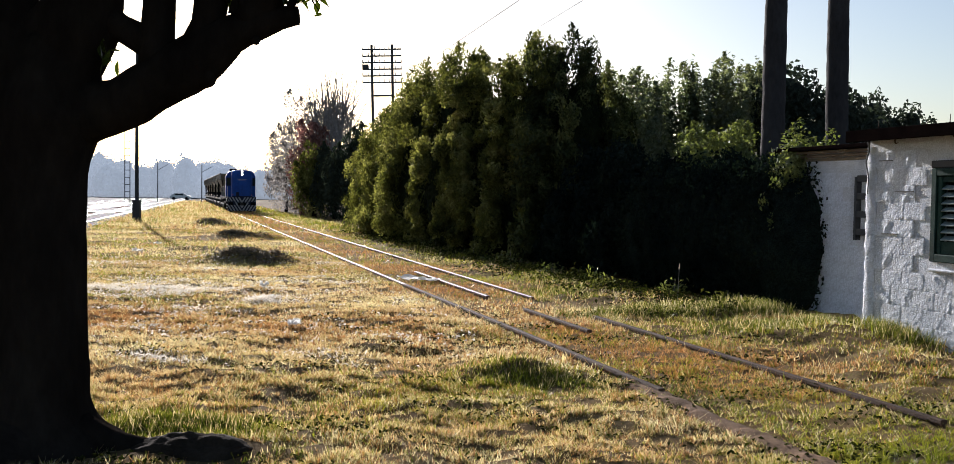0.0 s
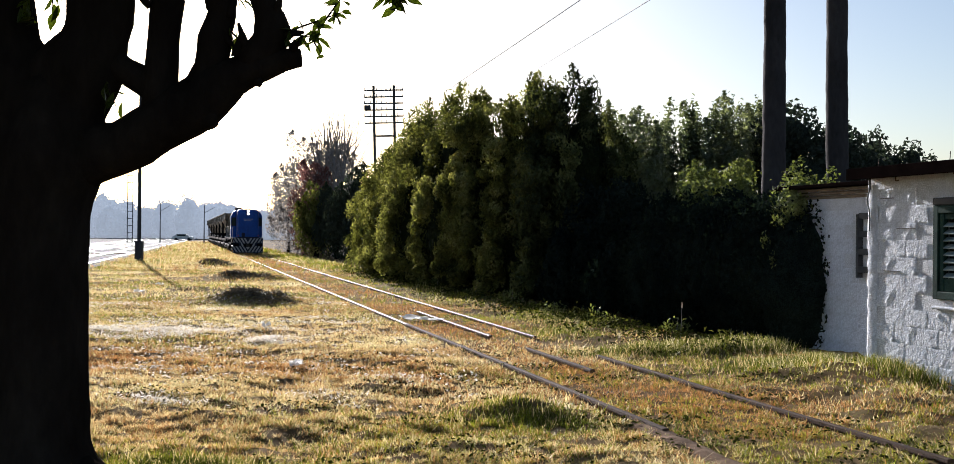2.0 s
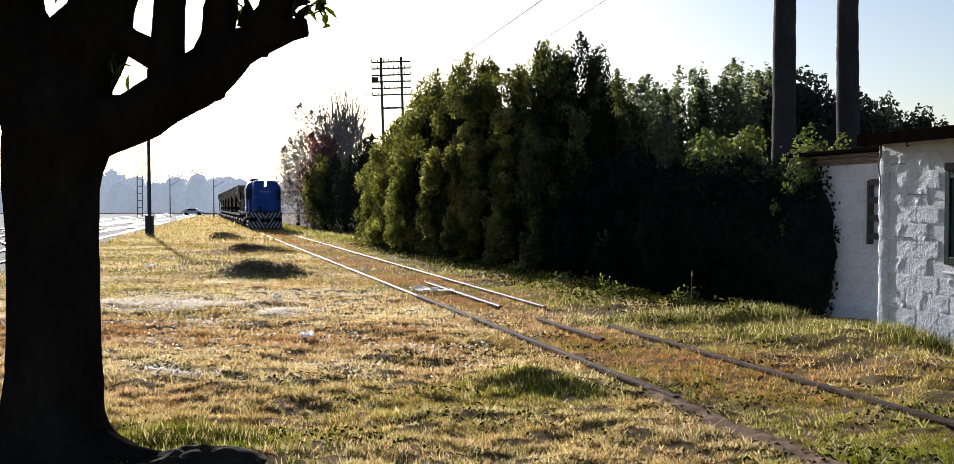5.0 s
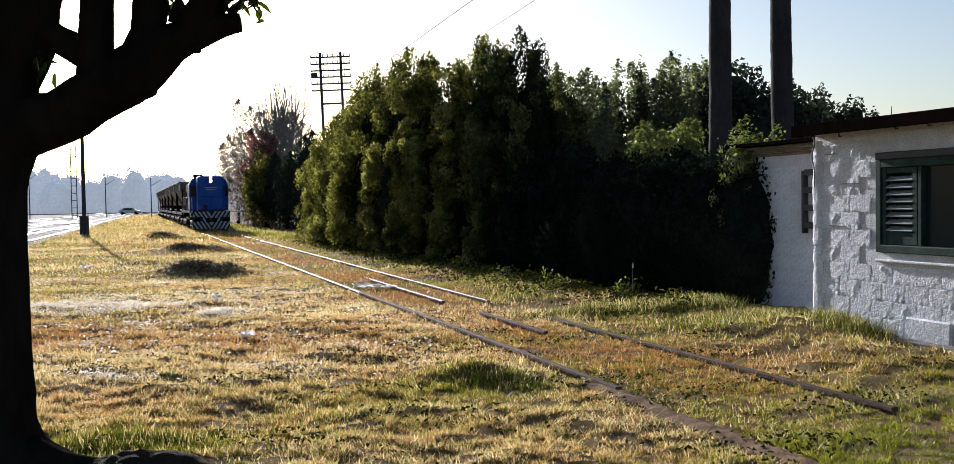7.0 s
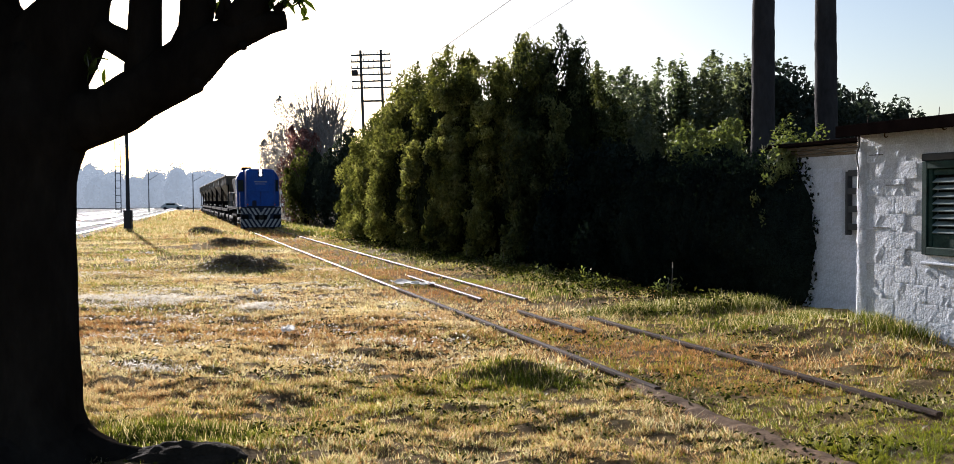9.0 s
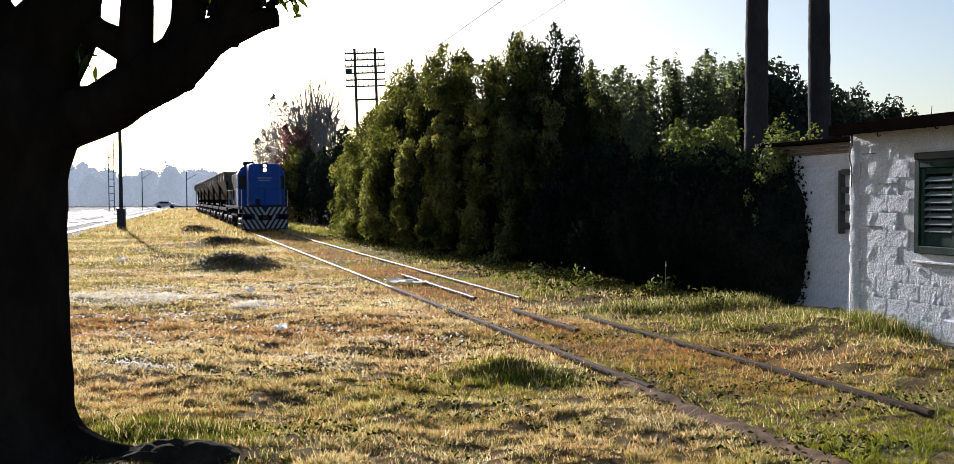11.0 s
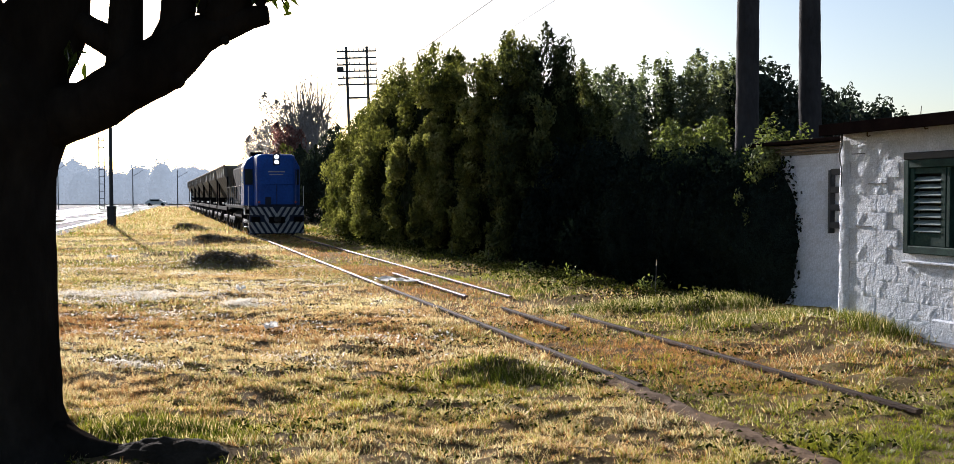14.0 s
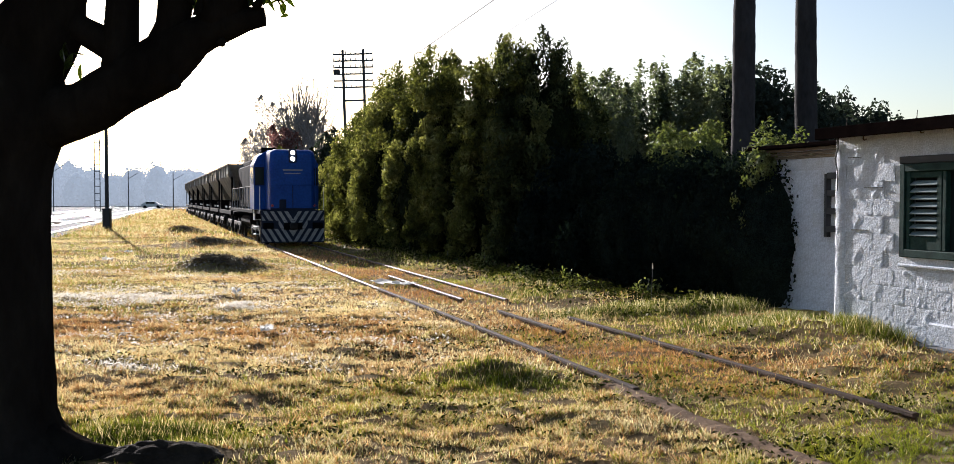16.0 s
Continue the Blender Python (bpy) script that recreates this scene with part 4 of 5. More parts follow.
def block_mesh(seed, w, h):
    """One block's limewashed face: nearly flat, mortar smeared over its joints."""
    bm = bmesh.new()
    bmesh.ops.create_grid(bm, x_segments=18, y_segments=11, size=0.5)
    for v in bm.verts:
        u, q = v.co.x, v.co.y
        edge = max(abs(u), abs(q)) > 0.49
        wave = 0.5 + 0.5 * noise.noise(Vector((q * 2.3, seed * 4.1, 0.0)))
        side = math.exp(-((u - 0.15 - 0.55 * noise.noise(Vector((q * 1.6, seed * 2.7, 1.0)))) / 0.04) ** 2)
        drip = side * max(0.0, noise.noise(Vector((q * 2.0, seed * 5.3, 2.0))) + 0.25)
        foot = math.exp(-((q + 0.42) / 0.10) ** 2) * max(0.0, noise.noise(Vector((u * 4.0, seed * 3.7, 5.0))) - 0.05)
        lump = noise.noise(Vector((u * 3.0, q * 2.0, seed * 7.7)))
        fine = noise.noise(Vector((u * 11, q * 6, seed * 3.1)))
        z = 0.004 + 0.003 * lump + 0.0015 * fine + 0.030 * drip * wave + 0.016 * foot
        if edge and noise.noise(Vector((u * 1.5, q * 1.5, seed * 1.9))) > -0.15:
            z = max(0.0, z - 0.0035)
        v.co = Vector((u * w, -z, q * h))
    bmesh.ops.recalc_face_normals(bm, faces=bm.faces[:])
    me = bpy.data.meshes.new("block")
    bm.to_mesh(me)
    bm.free()
    me.materials.append(M_WHITEWASH)
    for p in me.polygons:
        p.use_smooth = True
    return me


WX0, WX1, WZ0, WZ1 = 1.25, 2.86, 1.10, 2.30
front = part("front_wall", boxed(0, WX0, 0.0, 0.16, -0.3, WALL_H), M_MORTAR, shed)
part("front_wall", boxed(WX0, WX1, 0.0, 0.16, -0.3, WZ0), M_MORTAR, shed)
part("front_wall", boxed(WX0, WX1, 0.0, 0.16, WZ1, WALL_H), M_MORTAR, shed)
part("front_wall", boxed(WX1, 6.2, 0.0, 0.16, -0.3, WALL_H), M_MORTAR, shed)
part("side_wall", boxed(0.0, 0.16, 0.163, 3.6, -0.3, WALL_H), M_MORTAR, shed)
part("back_wall", boxed(0.163, 6.2, 3.44, 3.6, -0.3, WALL_H), M_MORTAR, shed)
part("end_wall", boxed(6.04, 6.2, 0.163, 3.437, -0.3, WALL_H), M_MORTAR, shed)
bm = bmesh.new()
rows = []
for k in range(61):
    z = -0.25 + (WALL_H + 0.15) * k / 60
    row = []
    for q, (x, y) in enumerate([(-0.022, 0.17), (-0.028, 0.08), (-0.03, 0.0), (-0.022, -0.024), (0.0, -0.03), (0.06, -0.028), (0.12, -0.022), (0.17, -0.006)]):
        w = 0.016 * noise.noise(Vector((q * 0.9, z * 7.0, 3.0))) + 0.010 * noise.noise(Vector((q * 1.7, z * 21.0, 8.0)))
        row.append(bm.verts.new((x - (w if q < 4 else 0), y - (w if q > 2 else 0), z)))
    rows.append(row)
for a, b in zip(rows, rows[1:]):
    for q in range(7):
        bm.faces.new((a[q], a[q + 1], b[q + 1], b[q]))
bmesh.ops.recalc_face_normals(bm, faces=bm.faces[:])
part("corner_plaster", bm, M_WHITEWASH, shed, "ragged whitewashed corner plaster", True)


def shed_roof():
    bm = bmesh.new()
    box(bm, -0.16, 6.4, -0.24, 3.8, WALL_H + 0.02, WALL_H + 0.10, 0.01)
    roof = part("roof", bm, M_FELT, shed, "tarred roof slab with ragged edge")
    part("fascia", boxed(-0.18, 6.42, -0.28, -0.243, WALL_H - 0.03, WALL_H + 0.13, 0.006), M_FELT, roof)
    for k in range(4):
        x = 0.4 + k * 1.3
        part("nail", rodded((x, -0.2, WALL_H + 0.13), (x + 0.01, -0.2, WALL_H + 0.24), 0.006, 0.004, 6), M_RUST, roof)


shed_roof()


def shed_window():
    w = part("window", boxed(WX0, WX0 + 0.09, -0.05, 0.12, WZ0, WZ1, 0.008), M_GREENPAINT, shed, "dull green wooden window with louvred shutters")
    part("frame", boxed(WX0 + 0.09, WX1, -0.05, 0.12, WZ1 - 0.10, WZ1, 0.008), M_GREENPAINT, w)
    part("sill", boxed(WX0 + 0.09, WX1, -0.06, 0.12, WZ0, WZ0 + 0.10, 0.01), M_GREENPAINT, w)
    part("lintel", boxed(WX0 - 0.02, WX1 + 0.05, -0.045, 0.10, WZ1 + 0.002, WZ1 + 0.10, 0.012), M_IRON, w, "dark weathered lintel board")
    part("ledge", boxed(WX0 - 0.02, WX1 + 0.05, -0.05, 0.0, WZ0 - 0.13, WZ0 - 0.09, 0.012), M_WHITEWASH, w)
    x0, x1 = WX0 + 0.10, WX0 + 0.70
    for a, b in ((x0, x0 + 0.07), (x1 - 0.08, x1)):
        part("stile", boxed(a, b, -0.03, 0.03, WZ0 + 0.105, WZ1 - 0.105, 0.006), M_GREENPAINT, w)
    for a, b in ((WZ0 + 0.105, WZ0 + 0.27), (WZ1 - 0.18, WZ1 - 0.105)):
        part("shutter_rail", boxed(x0 + 0.07, x1 - 0.08, -0.02, 0.02, a, b, 0.005), M_GREENPAINT, w)
    for k in range(8):
        z = WZ0 + 0.31 + k * 0.092
        part("slat", boxed(x0 + 0.07, x1 - 0.08, -0.045, 0.045, -0.006, 0.006, 0.0, Matrix.Translation((0, 0.0, z)) @ Matrix.Rotation(radians(38), 4, "X")), M_SLAT, w)
    part("mullion", boxed(x1 + 0.01, x1 + 0.07, -0.03, 0.05, WZ0 + 0.105, WZ1 - 0.105, 0.006), M_GREENPAINT, w)
    part("pane", boxed(x1 + 0.07, WX1, 0.05, 0.056, WZ0 + 0.105, WZ1 - 0.105), M_GLASS, w)
    part("backing", boxed(WX0 + 0.1, WX1, 0.13, 0.14, WZ0, WZ1), M_DARKIN, w)


shed_window()
part("vent_block", boxed(1.76, 2.50, -0.05, 0.0, -0.1, 0.30, 0.02), M_WHITEWASH, shed, "plastered block at the foot of the wall")
part("footing", boxed(0.6, 6.0, -0.14, -0.052, -0.3, 0.035, 0.03), M_CONCRETE, shed, "low concrete footing")

# odds and ends on the shed: bent hooks under the eave, an old cable at the corner
for x in (0.62, 1.66, 2.2):
    bm = bmesh.new()
    d = rng.uniform(0.03, 0.07)
    tube(bm, [(x, -0.10, WALL_H + 0.01, 0.010), (x + 0.01, -0.11, WALL_H - d, 0.010), (x + 0.03, -0.10, WALL_H - d - 0.01, 0.008), (x + 0.06, -0.10, WALL_H - d, 0.006)], 6, 0.02, x, 0.4)
    part("hook", bm, M_RUST, shed, "bent rusty hook")
bm = bmesh.new()
tube(bm, [(0.02, -0.05, WALL_H, 0.014), (0.05, -0.055, WALL_H - 0.15, 0.014), (0.0, -0.06, WALL_H - 0.3, 0.012), (0.04, -0.05, WALL_H - 0.5, 0.010), (0.03, -0.045, WALL_H - 0.75, 0.007)], 7, 0.05, 4.0, 0.6)
part("cable", bm, M_CONCRETE, shed, "loose grey cable at the corner", True)
for x0, x1, z in ((0.22, 0.48, 2.42), (0.55, 0.9, 2.0), (0.30, 0.62, 1.42)):
    part("crack", boxed(x0, x1, -0.022, -0.012, z, z + 0.012, 0.0), M_CONCRETE, shed, "open mortar joint")

# the set-back wing
wing = thing("shed_wing", "set-back whitewashed wing with a barred opening", "shed", m=TR @ pose(5.005, CORNER_S + 0.003, 0, 0, 0, -90))
part("wall", boxed(-3.4, -0.003, 0, 0.16, -0.3, 2.66), M_MORTAR, wing)
part("wall", boxed(-3.4, -3.24, 0.163, 2.5, -0.3, 2.66), M_MORTAR, wing)
part("roof", boxed(-3.5, -0.003, -0.25, 2.7, 2.70, 2.76, 0.01), M_FELT, wing, "thin corrugated roof edge")
for k in range(3):
    part("eave_board", boxed(-3.4, -0.003, -0.02 - 0.05 * k, 0.0 - 0.05 * k, 2.52 + 0.06 * k, 2.57 + 0.06 * k, 0.006), M_PLANK, wing)
g = part("grille", boxed(-1.42, -1.37, -0.10, 0.02, 1.25, 2.25, 0.008), M_IRON, wing, "dark barred opening")
part("grille_side", boxed(-0.90, -0.85, -0.10, 0.02, 1.25, 2.25, 0.008), M_IRON, g)
for k in range(4):
    z = 1.33 + k * 0.28
    part("bar", boxed(-1.37, -0.90, -0.09, -0.05, z, z + 0.10, 0.006), M_IRON, g)


for k in range(7):
    bm = bmesh.new()
    x = -0.15 - k * 0.12 + rng.normal(0, 0.03)
    lift = rng.uniform(0.06, 0.16)
    tube(bm, [(x, -0.2, 2.755, 0.008), (x - 0.10, -0.19, 2.76 + lift, 0.007), (x - 0.25, -0.2, 2.77 + lift * 0.6, 0.005), (x - 0.34, -0.22, 2.70, 0.003)], 5, 0.05, k, 0.5)
    part("dry_vine", bm, M_TWIG, wing, "dry vine on the roof edge")
for x, z in ((-2.4, 1.0), (-0.55, 0.55), (-0.75, 0.62), (-2.2, 1.9)):
    part("chip", boxed(x - 0.02, x + 0.02, -0.02, -0.004, z - 0.025, z + 0.025, 0.003), M_IRON, wing, "dark chipped hole")


# ---- the train ----
FRONT = [(0.0, 87.0), (2.0, 82.0), (4.0, 76.2), (6.5, 68.6), (8.5, 62.0), (11.0, 54.0), (12.5, 49.3), (14.0, 44.7), (16.0, 38.3)]
ALONG = [(t, y / 0.957) for t, y in FRONT]
RAIL_Z = 0.045
WHEEL_R = 0.44
wheelsets = []


def wheelset(parent, y, r=WHEEL_R):
    bm = bmesh.new()
    rod(bm, (-0.95, 0, 0), (0.95, 0, 0), 0.07, 0.07, 10)
    for q in (-0.87, 0.87):
        rod(bm, (q - 0.06, 0, 0), (q + 0.06, 0, 0), r, r, 24)
        rod(bm, (q - 0.09, 0, 0), (q + 0.09, 0, 0), 0.14, 0.14, 10)
        for k in range(6):
            a = k * math.pi / 3
            rod(bm, (q + (0.07 if q > 0 else -0.07), math.cos(a) * r * 0.6, math.sin(a) * r * 0.6), (q + (0.085 if q > 0 else -0.085), math.cos(a) * r * 0.6, math.sin(a) * r * 0.6), 0.05, 0.05, 6)
    ob = part("wheelset", bm, M_STEEL, parent)
    ob.location = (0, y, r)
    wheelsets.append((ob, y, r))
    return ob


def bogie(parent, y, axles):
    for q in (-1.05, 1.05):
        bm = bmesh.new()
        box(bm, q - 0.07, q + 0.07, y - axles[-1] - 0.55, y + axles[-1] + 0.55, 0.5, 0.72, 0.03)
        for a in axles:
            for k in (-a, a):
                box(bm, q - 0.10, q + 0.10, y + k - 0.16, y + k + 0.16, 0.30, 0.60, 0.03)
        part("bogie_frame", bm, M_STEEL, parent)
    for a in axles:
        for k in ((-a, a) if a else (0,)):
            wheelset(parent, y + k)


def cut_to(poly, lo, hi):
    """Clips an outline of (x, z) to lo < x < hi."""
    for edge, keep in ((lo, 1), (hi, -1)):
        out = []
        for (ax, az), (bx, bz) in zip(poly, poly[1:] + poly[:1]):
            da, db = (ax - edge) * keep, (bx - edge) * keep
            if da >= 0:
                out.append((ax, az))
            if da * db < 0:
                u = da / (da - db)
                out.append((edge, az + (bz - az) * u))
        poly = out
        if len(poly) < 3:
            return []
    return poly


def shell(outline, levels, bevel=0.025):
    """A closed body from a plan outline and levels of (scale x, shift of the front, z)."""
    bm = bmesh.new()
    rings = [[bm.verts.new((x * k, y + (sh if y < 1 else 0), z)) for x, y in outline] for k, sh, z in levels]
    n = len(outline)
    for a, b in zip(rings, rings[1:]):
        for i in range(n):
            bm.faces.new((a[i], a[(i + 1) % n], b[(i + 1) % n], b[i]))
    bm.faces.new(rings[0][::-1])
    bm.faces.new(rings[-1])
    bmesh.ops.recalc_face_normals(bm, faces=bm.faces[:])
    bmesh.ops.bevel(bm, geom=bm.edges[:], offset=bevel, segments=1, affect="EDGES")
    return bm


def locomotive():
    t = thing("locomotive", "blue diesel locomotive with striped pilot and lit headlamps", "locomotive", m=TR @ pose(0, ALONG[0][1], RAIL_Z))
    # pilot plate with slanted stripes
    pl = part("pilot", boxed(-1.23, 1.23, 0.0, 0.08, 0.12, 1.38, 0.02), M_NAVY, t, "dark pilot plate with white chevrons")
    part("coupler_pocket", boxed(-0.36, 0.36, -0.03, -0.004, 0.62, 0.90, 0.01), M_BLACK, pl)
    for side in (-1, 1):
        for k in range(8):
            top_x = 0.20 + k * 0.27
            for z0, z1, lo, hi in ((0.16, 0.66, 0.0, 1.2), (0.67, 0.97, 0.0, 0.56), (0.98, 1.34, 0.0, 1.2)):
                line = [(top_x - 0.62 * (1.34 - z), z) for z in (z0, z1)]
                quad = cut_to([(line[0][0], z0), (line[0][0] + 0.145, z0), (line[1][0] + 0.145, z1), (line[1][0], z1)], lo, hi)
                if len(quad) < 3:
                    continue
                bm = bmesh.new()
                prism(bm, [(x * side, z) for x, z in quad], -0.008, -0.003)
                part("stripe", bm, M_STRIPE, pl)
    for q in (-0.95, 0.95):
        part("buffer_housing", boxed(q - 0.2, q + 0.2, -0.06, -0.009, 0.66, 0.90, 0.02), M_BLACK, pl)
    part("coupler", boxed(-0.14, 0.14, -0.42, -0.031, 0.66, 0.88, 0.04), M_STEEL, pl)
    # a high narrow nose before a full-width cab
    nose = part("nose", shell([(-0.86, 1.9), (-0.86, 0.16), (-0.74, 0.06), (0.74, 0.06), (0.86, 0.16), (0.86, 1.9)], [(1.0, 0.0, 1.39), (1.0, 0.0, 3.56), (0.96, 0.06, 3.69), (0.82, 0.2, 3.75)]), M_BLUE, t, "high blue nose with a rounded top")
    part("ledge", boxed(-0.84, 0.84, 0.03, 0.058, 2.36, 2.395, 0.006), M_BLUE, nose)
    part("door_seam", boxed(-0.012, 0.012, 0.04, 0.058, 1.45, 2.35), M_NAVY, nose)
    part("nose_box", boxed(-0.52, -0.26, 0.0, 0.058, 1.40, 1.80, 0.02), M_NAVY, nose, "dark step box on the nose")
    part("kick_plate", boxed(-0.86, 0.86, 0.0, 0.05, 1.385, 1.46, 0.01), M_NAVY, nose)
    for q in (-0.79, 0.86):
        part("marker_lamp", rodded((q, 0.10, 1.56), (q, 0.02, 1.56), 0.05, 0.05, 12), M_RED, nose)
    for w0, w1, z0, z1 in ((-0.38, 0.38, 2.92, 2.97), (-0.32, 0.30, 2.80, 2.83)):
        part("lettering_bar", boxed(w0, w1, 0.052, 0.058, z0, z1), M_STRIPE, nose)
    for k in range(3):
        part("number_bar", boxed(-0.74 + k * 0.11, -0.66 + k * 0.11, 0.08, 0.10, 3.44, 3.56), M_STRIPE, nose)
    part("handrail", rodded((-0.88, 0.03, 1.5), (-0.88, 0.03, 3.3), 0.016, 0.016, 8), M_BLUE, nose)
    part("handrail", rodded((0.88, 0.03, 1.5), (0.88, 0.03, 3.3), 0.016, 0.016, 8), M_BLUE, nose)
    hl = part("headlamp_case", boxed(-0.15, 0.15, 0.0, 0.3, 3.24, 3.76, 0.03), M_NAVY, nose)
    for z in (3.38, 3.62):
        part("headlamp", rodded((0, -0.002, z), (0, -0.03, z), 0.085, 0.08, 18), M_HEADLAMP, hl, "lit headlamp")
    cab = part("cab", shell([(-1.30, 3.6), (-1.30, 1.903), (1.30, 1.903), (1.30, 3.6)], [(1.0, 0, 1.39), (1.0, 0, 3.22), (0.86, 0, 3.58), (0.55, 0, 3.80)]), M_BLUE, t, "blue full-width cab behind the nose")
    for q in (-1, 1):
        part("front_window", boxed(q * 1.08 - 0.15, q * 1.08 + 0.15, 1.885, 1.90, 2.42, 3.06, 0.004), M_GLASS, cab)
        part("window_frame", boxed(q * 1.08 - 0.19, q * 1.08 + 0.19, 1.89, 1.898, 2.37, 3.11, 0.003), M_NAVY, cab)
        part("side_window", boxed(q * 1.302 - 0.006, q * 1.302 + 0.006, 2.2, 3.3, 2.45, 3.1), M_GLASS, cab)
        part("window_surround", boxed(q * 1.304 - 0.012, q * 1.304 + 0.012, 2.1, 2.19, 2.4, 3.15), M_STRIPE, cab)
        part("grab_rail", rodded((q * 1.24, 0.3, 1.3), (q * 1.24, 0.3, 2.3), 0.018, 0.018, 8), M_WHITE, t)
    # long hood, roof gear
    hood = part("long_hood", boxed(-0.86, 0.86, 3.603, 14.6, 1.38, 3.45, 0.08), M_BLACK, t, "sooty long hood")
    part("roof_fan_housing", boxed(-0.7, 0.7, 9.5, 13.5, 3.45, 3.68, 0.05), M_BLACK, hood)
    part("exhaust_stack", boxed(-0.25, 0.25, 6.0, 6.7, 3.45, 3.9, 0.03), M_BLACK, hood)
    part("horn_shelf", boxed(-0.95, -0.35, 2.4, 3.3, 3.72, 3.92, 0.03), M_BLACK, hood)
    for k in range(6):
        for q in (-1, 1):
            part("hood_door", boxed(q * 0.865 - 0.01, q * 0.865 + 0.01, 3.8 + k * 1.75, 5.4 + k * 1.75, 1.6, 3.2, 0.006), M_BLACK, hood)
    part("running_board", boxed(-1.24, 1.24, 0.09, 15.2, 1.22, 1.37, 0.02), M_BLACK, t)
    for q in (-1, 1):
        for k in range(8):
            y = 3.75 + k * 1.5
            part("stanchion", rodded((q * 1.2, y, 1.37), (q * 1.2, y, 2.35), 0.02, 0.02, 6), M_STRIPE, t)
        part("railing", rodded((q * 1.2, 3.65, 2.35), (q * 1.2, 14.6, 2.35), 0.018, 0.018, 6), M_STEEL, t)
        part("battery_box", boxed(q * 1.12 - 0.10, q * 1.12 + 0.10, 3.65, 4.0, 1.55, 2.15, 0.02), M_WHITE, t, "white-edged equipment box")
        part("air_tank", rodded((q * 0.9, 5.2, 0.85), (q * 0.9, 9.8, 0.85), 0.26, 0.26, 14), M_BLACK, t)
        for k in range(3):
            part("step", boxed(q * 1.08 - 0.15, q * 1.08 + 0.15, 2.5, 2.9, 0.35 + k * 0.3, 0.39 + k * 0.3, 0.005), M_WHITE, t)
        part("step_plate", boxed(q * 1.22 - 0.02, q * 1.22 + 0.02, 2.45, 2.95, 0.95, 1.36, 0.01), M_WHITE, t)
    part("fuel_tank", boxed(-0.9, 0.9, 5.4, 9.6, 0.42, 1.2, 0.1), M_BLACK, t)
    bogie(t, 2.9, (0.0, 1.55))
    bogie(t, 12.2, (0.0, 1.55))
    return t


def hopper_wagon(y0):
    t = thing("hopper_wagon", "dusty grey hopper wagon with sloping sides", "railway wagon", "hopper wagons of the train", m=TR @ pose(0, ALONG[0][1] + y0, RAIL_Z))
    L = 9.6
    # tub: steep upper sides, inward slopes below
    bm = bmesh.new()
    out = [(-1.22, 3.05), (-1.22, 3.72), (1.22, 3.72), (1.22, 3.05), (0.55, 1.75), (-0.55, 1.75)]
    a = [bm.verts.new((x, 0.35 if z > 3 else 1.9, z)) for x, z in out]
    b = [bm.verts.new((x, L - 0.35 if z > 3 else L - 1.9, z)) for x, z in out]
    bm.faces.new(a)
    bm.faces.new(b[::-1])
    for k in range(6):
        bm.faces.new((a[k], b[k], b[(k + 1) % 6], a[(k + 1) % 6]))
    bmesh.ops.recalc_face_normals(bm, faces=bm.faces[:])
    bmesh.ops.bevel(bm, geom=bm.edges[:], offset=0.03, segments=1, affect="EDGES")
    tub = part("tub", bm, M_HOPPER, t)
    for q in (-1, 1):
        part("top_rim", boxed(q * 1.25 - 0.04, q * 1.25 + 0.04, 0.3, L - 0.3, 3.66, 3.76, 0.01), M_HOPPER, tub)
        for k in range(5):
            y = 0.5 + k * (L - 1.0) / 4
            part("side_rib", boxed(q * 1.24 - 0.03, q * 1.24 + 0.03, y - 0.04, y + 0.04, 3.05, 3.66, 0.005), M_HOPPER, tub)
        part("sole_bar", boxed(q * 1.1 - 0.06, q * 1.1 + 0.06, 0.1, L - 0.1, 0.98, 1.2, 0.01), M_BLACK, t)
        for y in (0.6, L - 0.6):
            part("end_post", rodded((q * 1.05, y, 1.2), (q * 1.05, y, 3.05), 0.05, 0.05, 8), M_BLACK, t)
        for y in (3.4, L - 3.4):
            part("door_lever", boxed(q * 0.95 - 0.04, q * 0.95 + 0.04, y - 0.4, y + 0.4, 1.3, 1.42, 0.01), M_STRIPE, t)
        part("data_panel", boxed(q * 1.222 - 0.005, q * 1.222 + 0.005, 1.2, 2.6, 3.2, 3.55), M_STRIPE, tub)
    part("floor_frame", boxed(-1.0, 1.0, 0.1, L - 0.1, 1.0, 1.12, 0.01), M_BLACK, t)
    part("discharge_chute", boxed(-0.8, 0.8, 3.0, L - 3.0, 0.35, 1.75, 0.1), M_BLACK, t)
    for y in (-0.15, L + 0.02):
        part("coupler", boxed(-0.12, 0.12, y - 0.3, y + 0.35, 0.75, 0.98, 0.03), M_STEEL, t)
    bogie(t, 1.6, (0.9,))
    bogie(t, L - 1.6, (0.9,))
    return t


loco = locomotive()
wagons = [(hopper_wagon(15.9 + i * 10.7), 15.9 + i * 10.7) for i in range(7)]


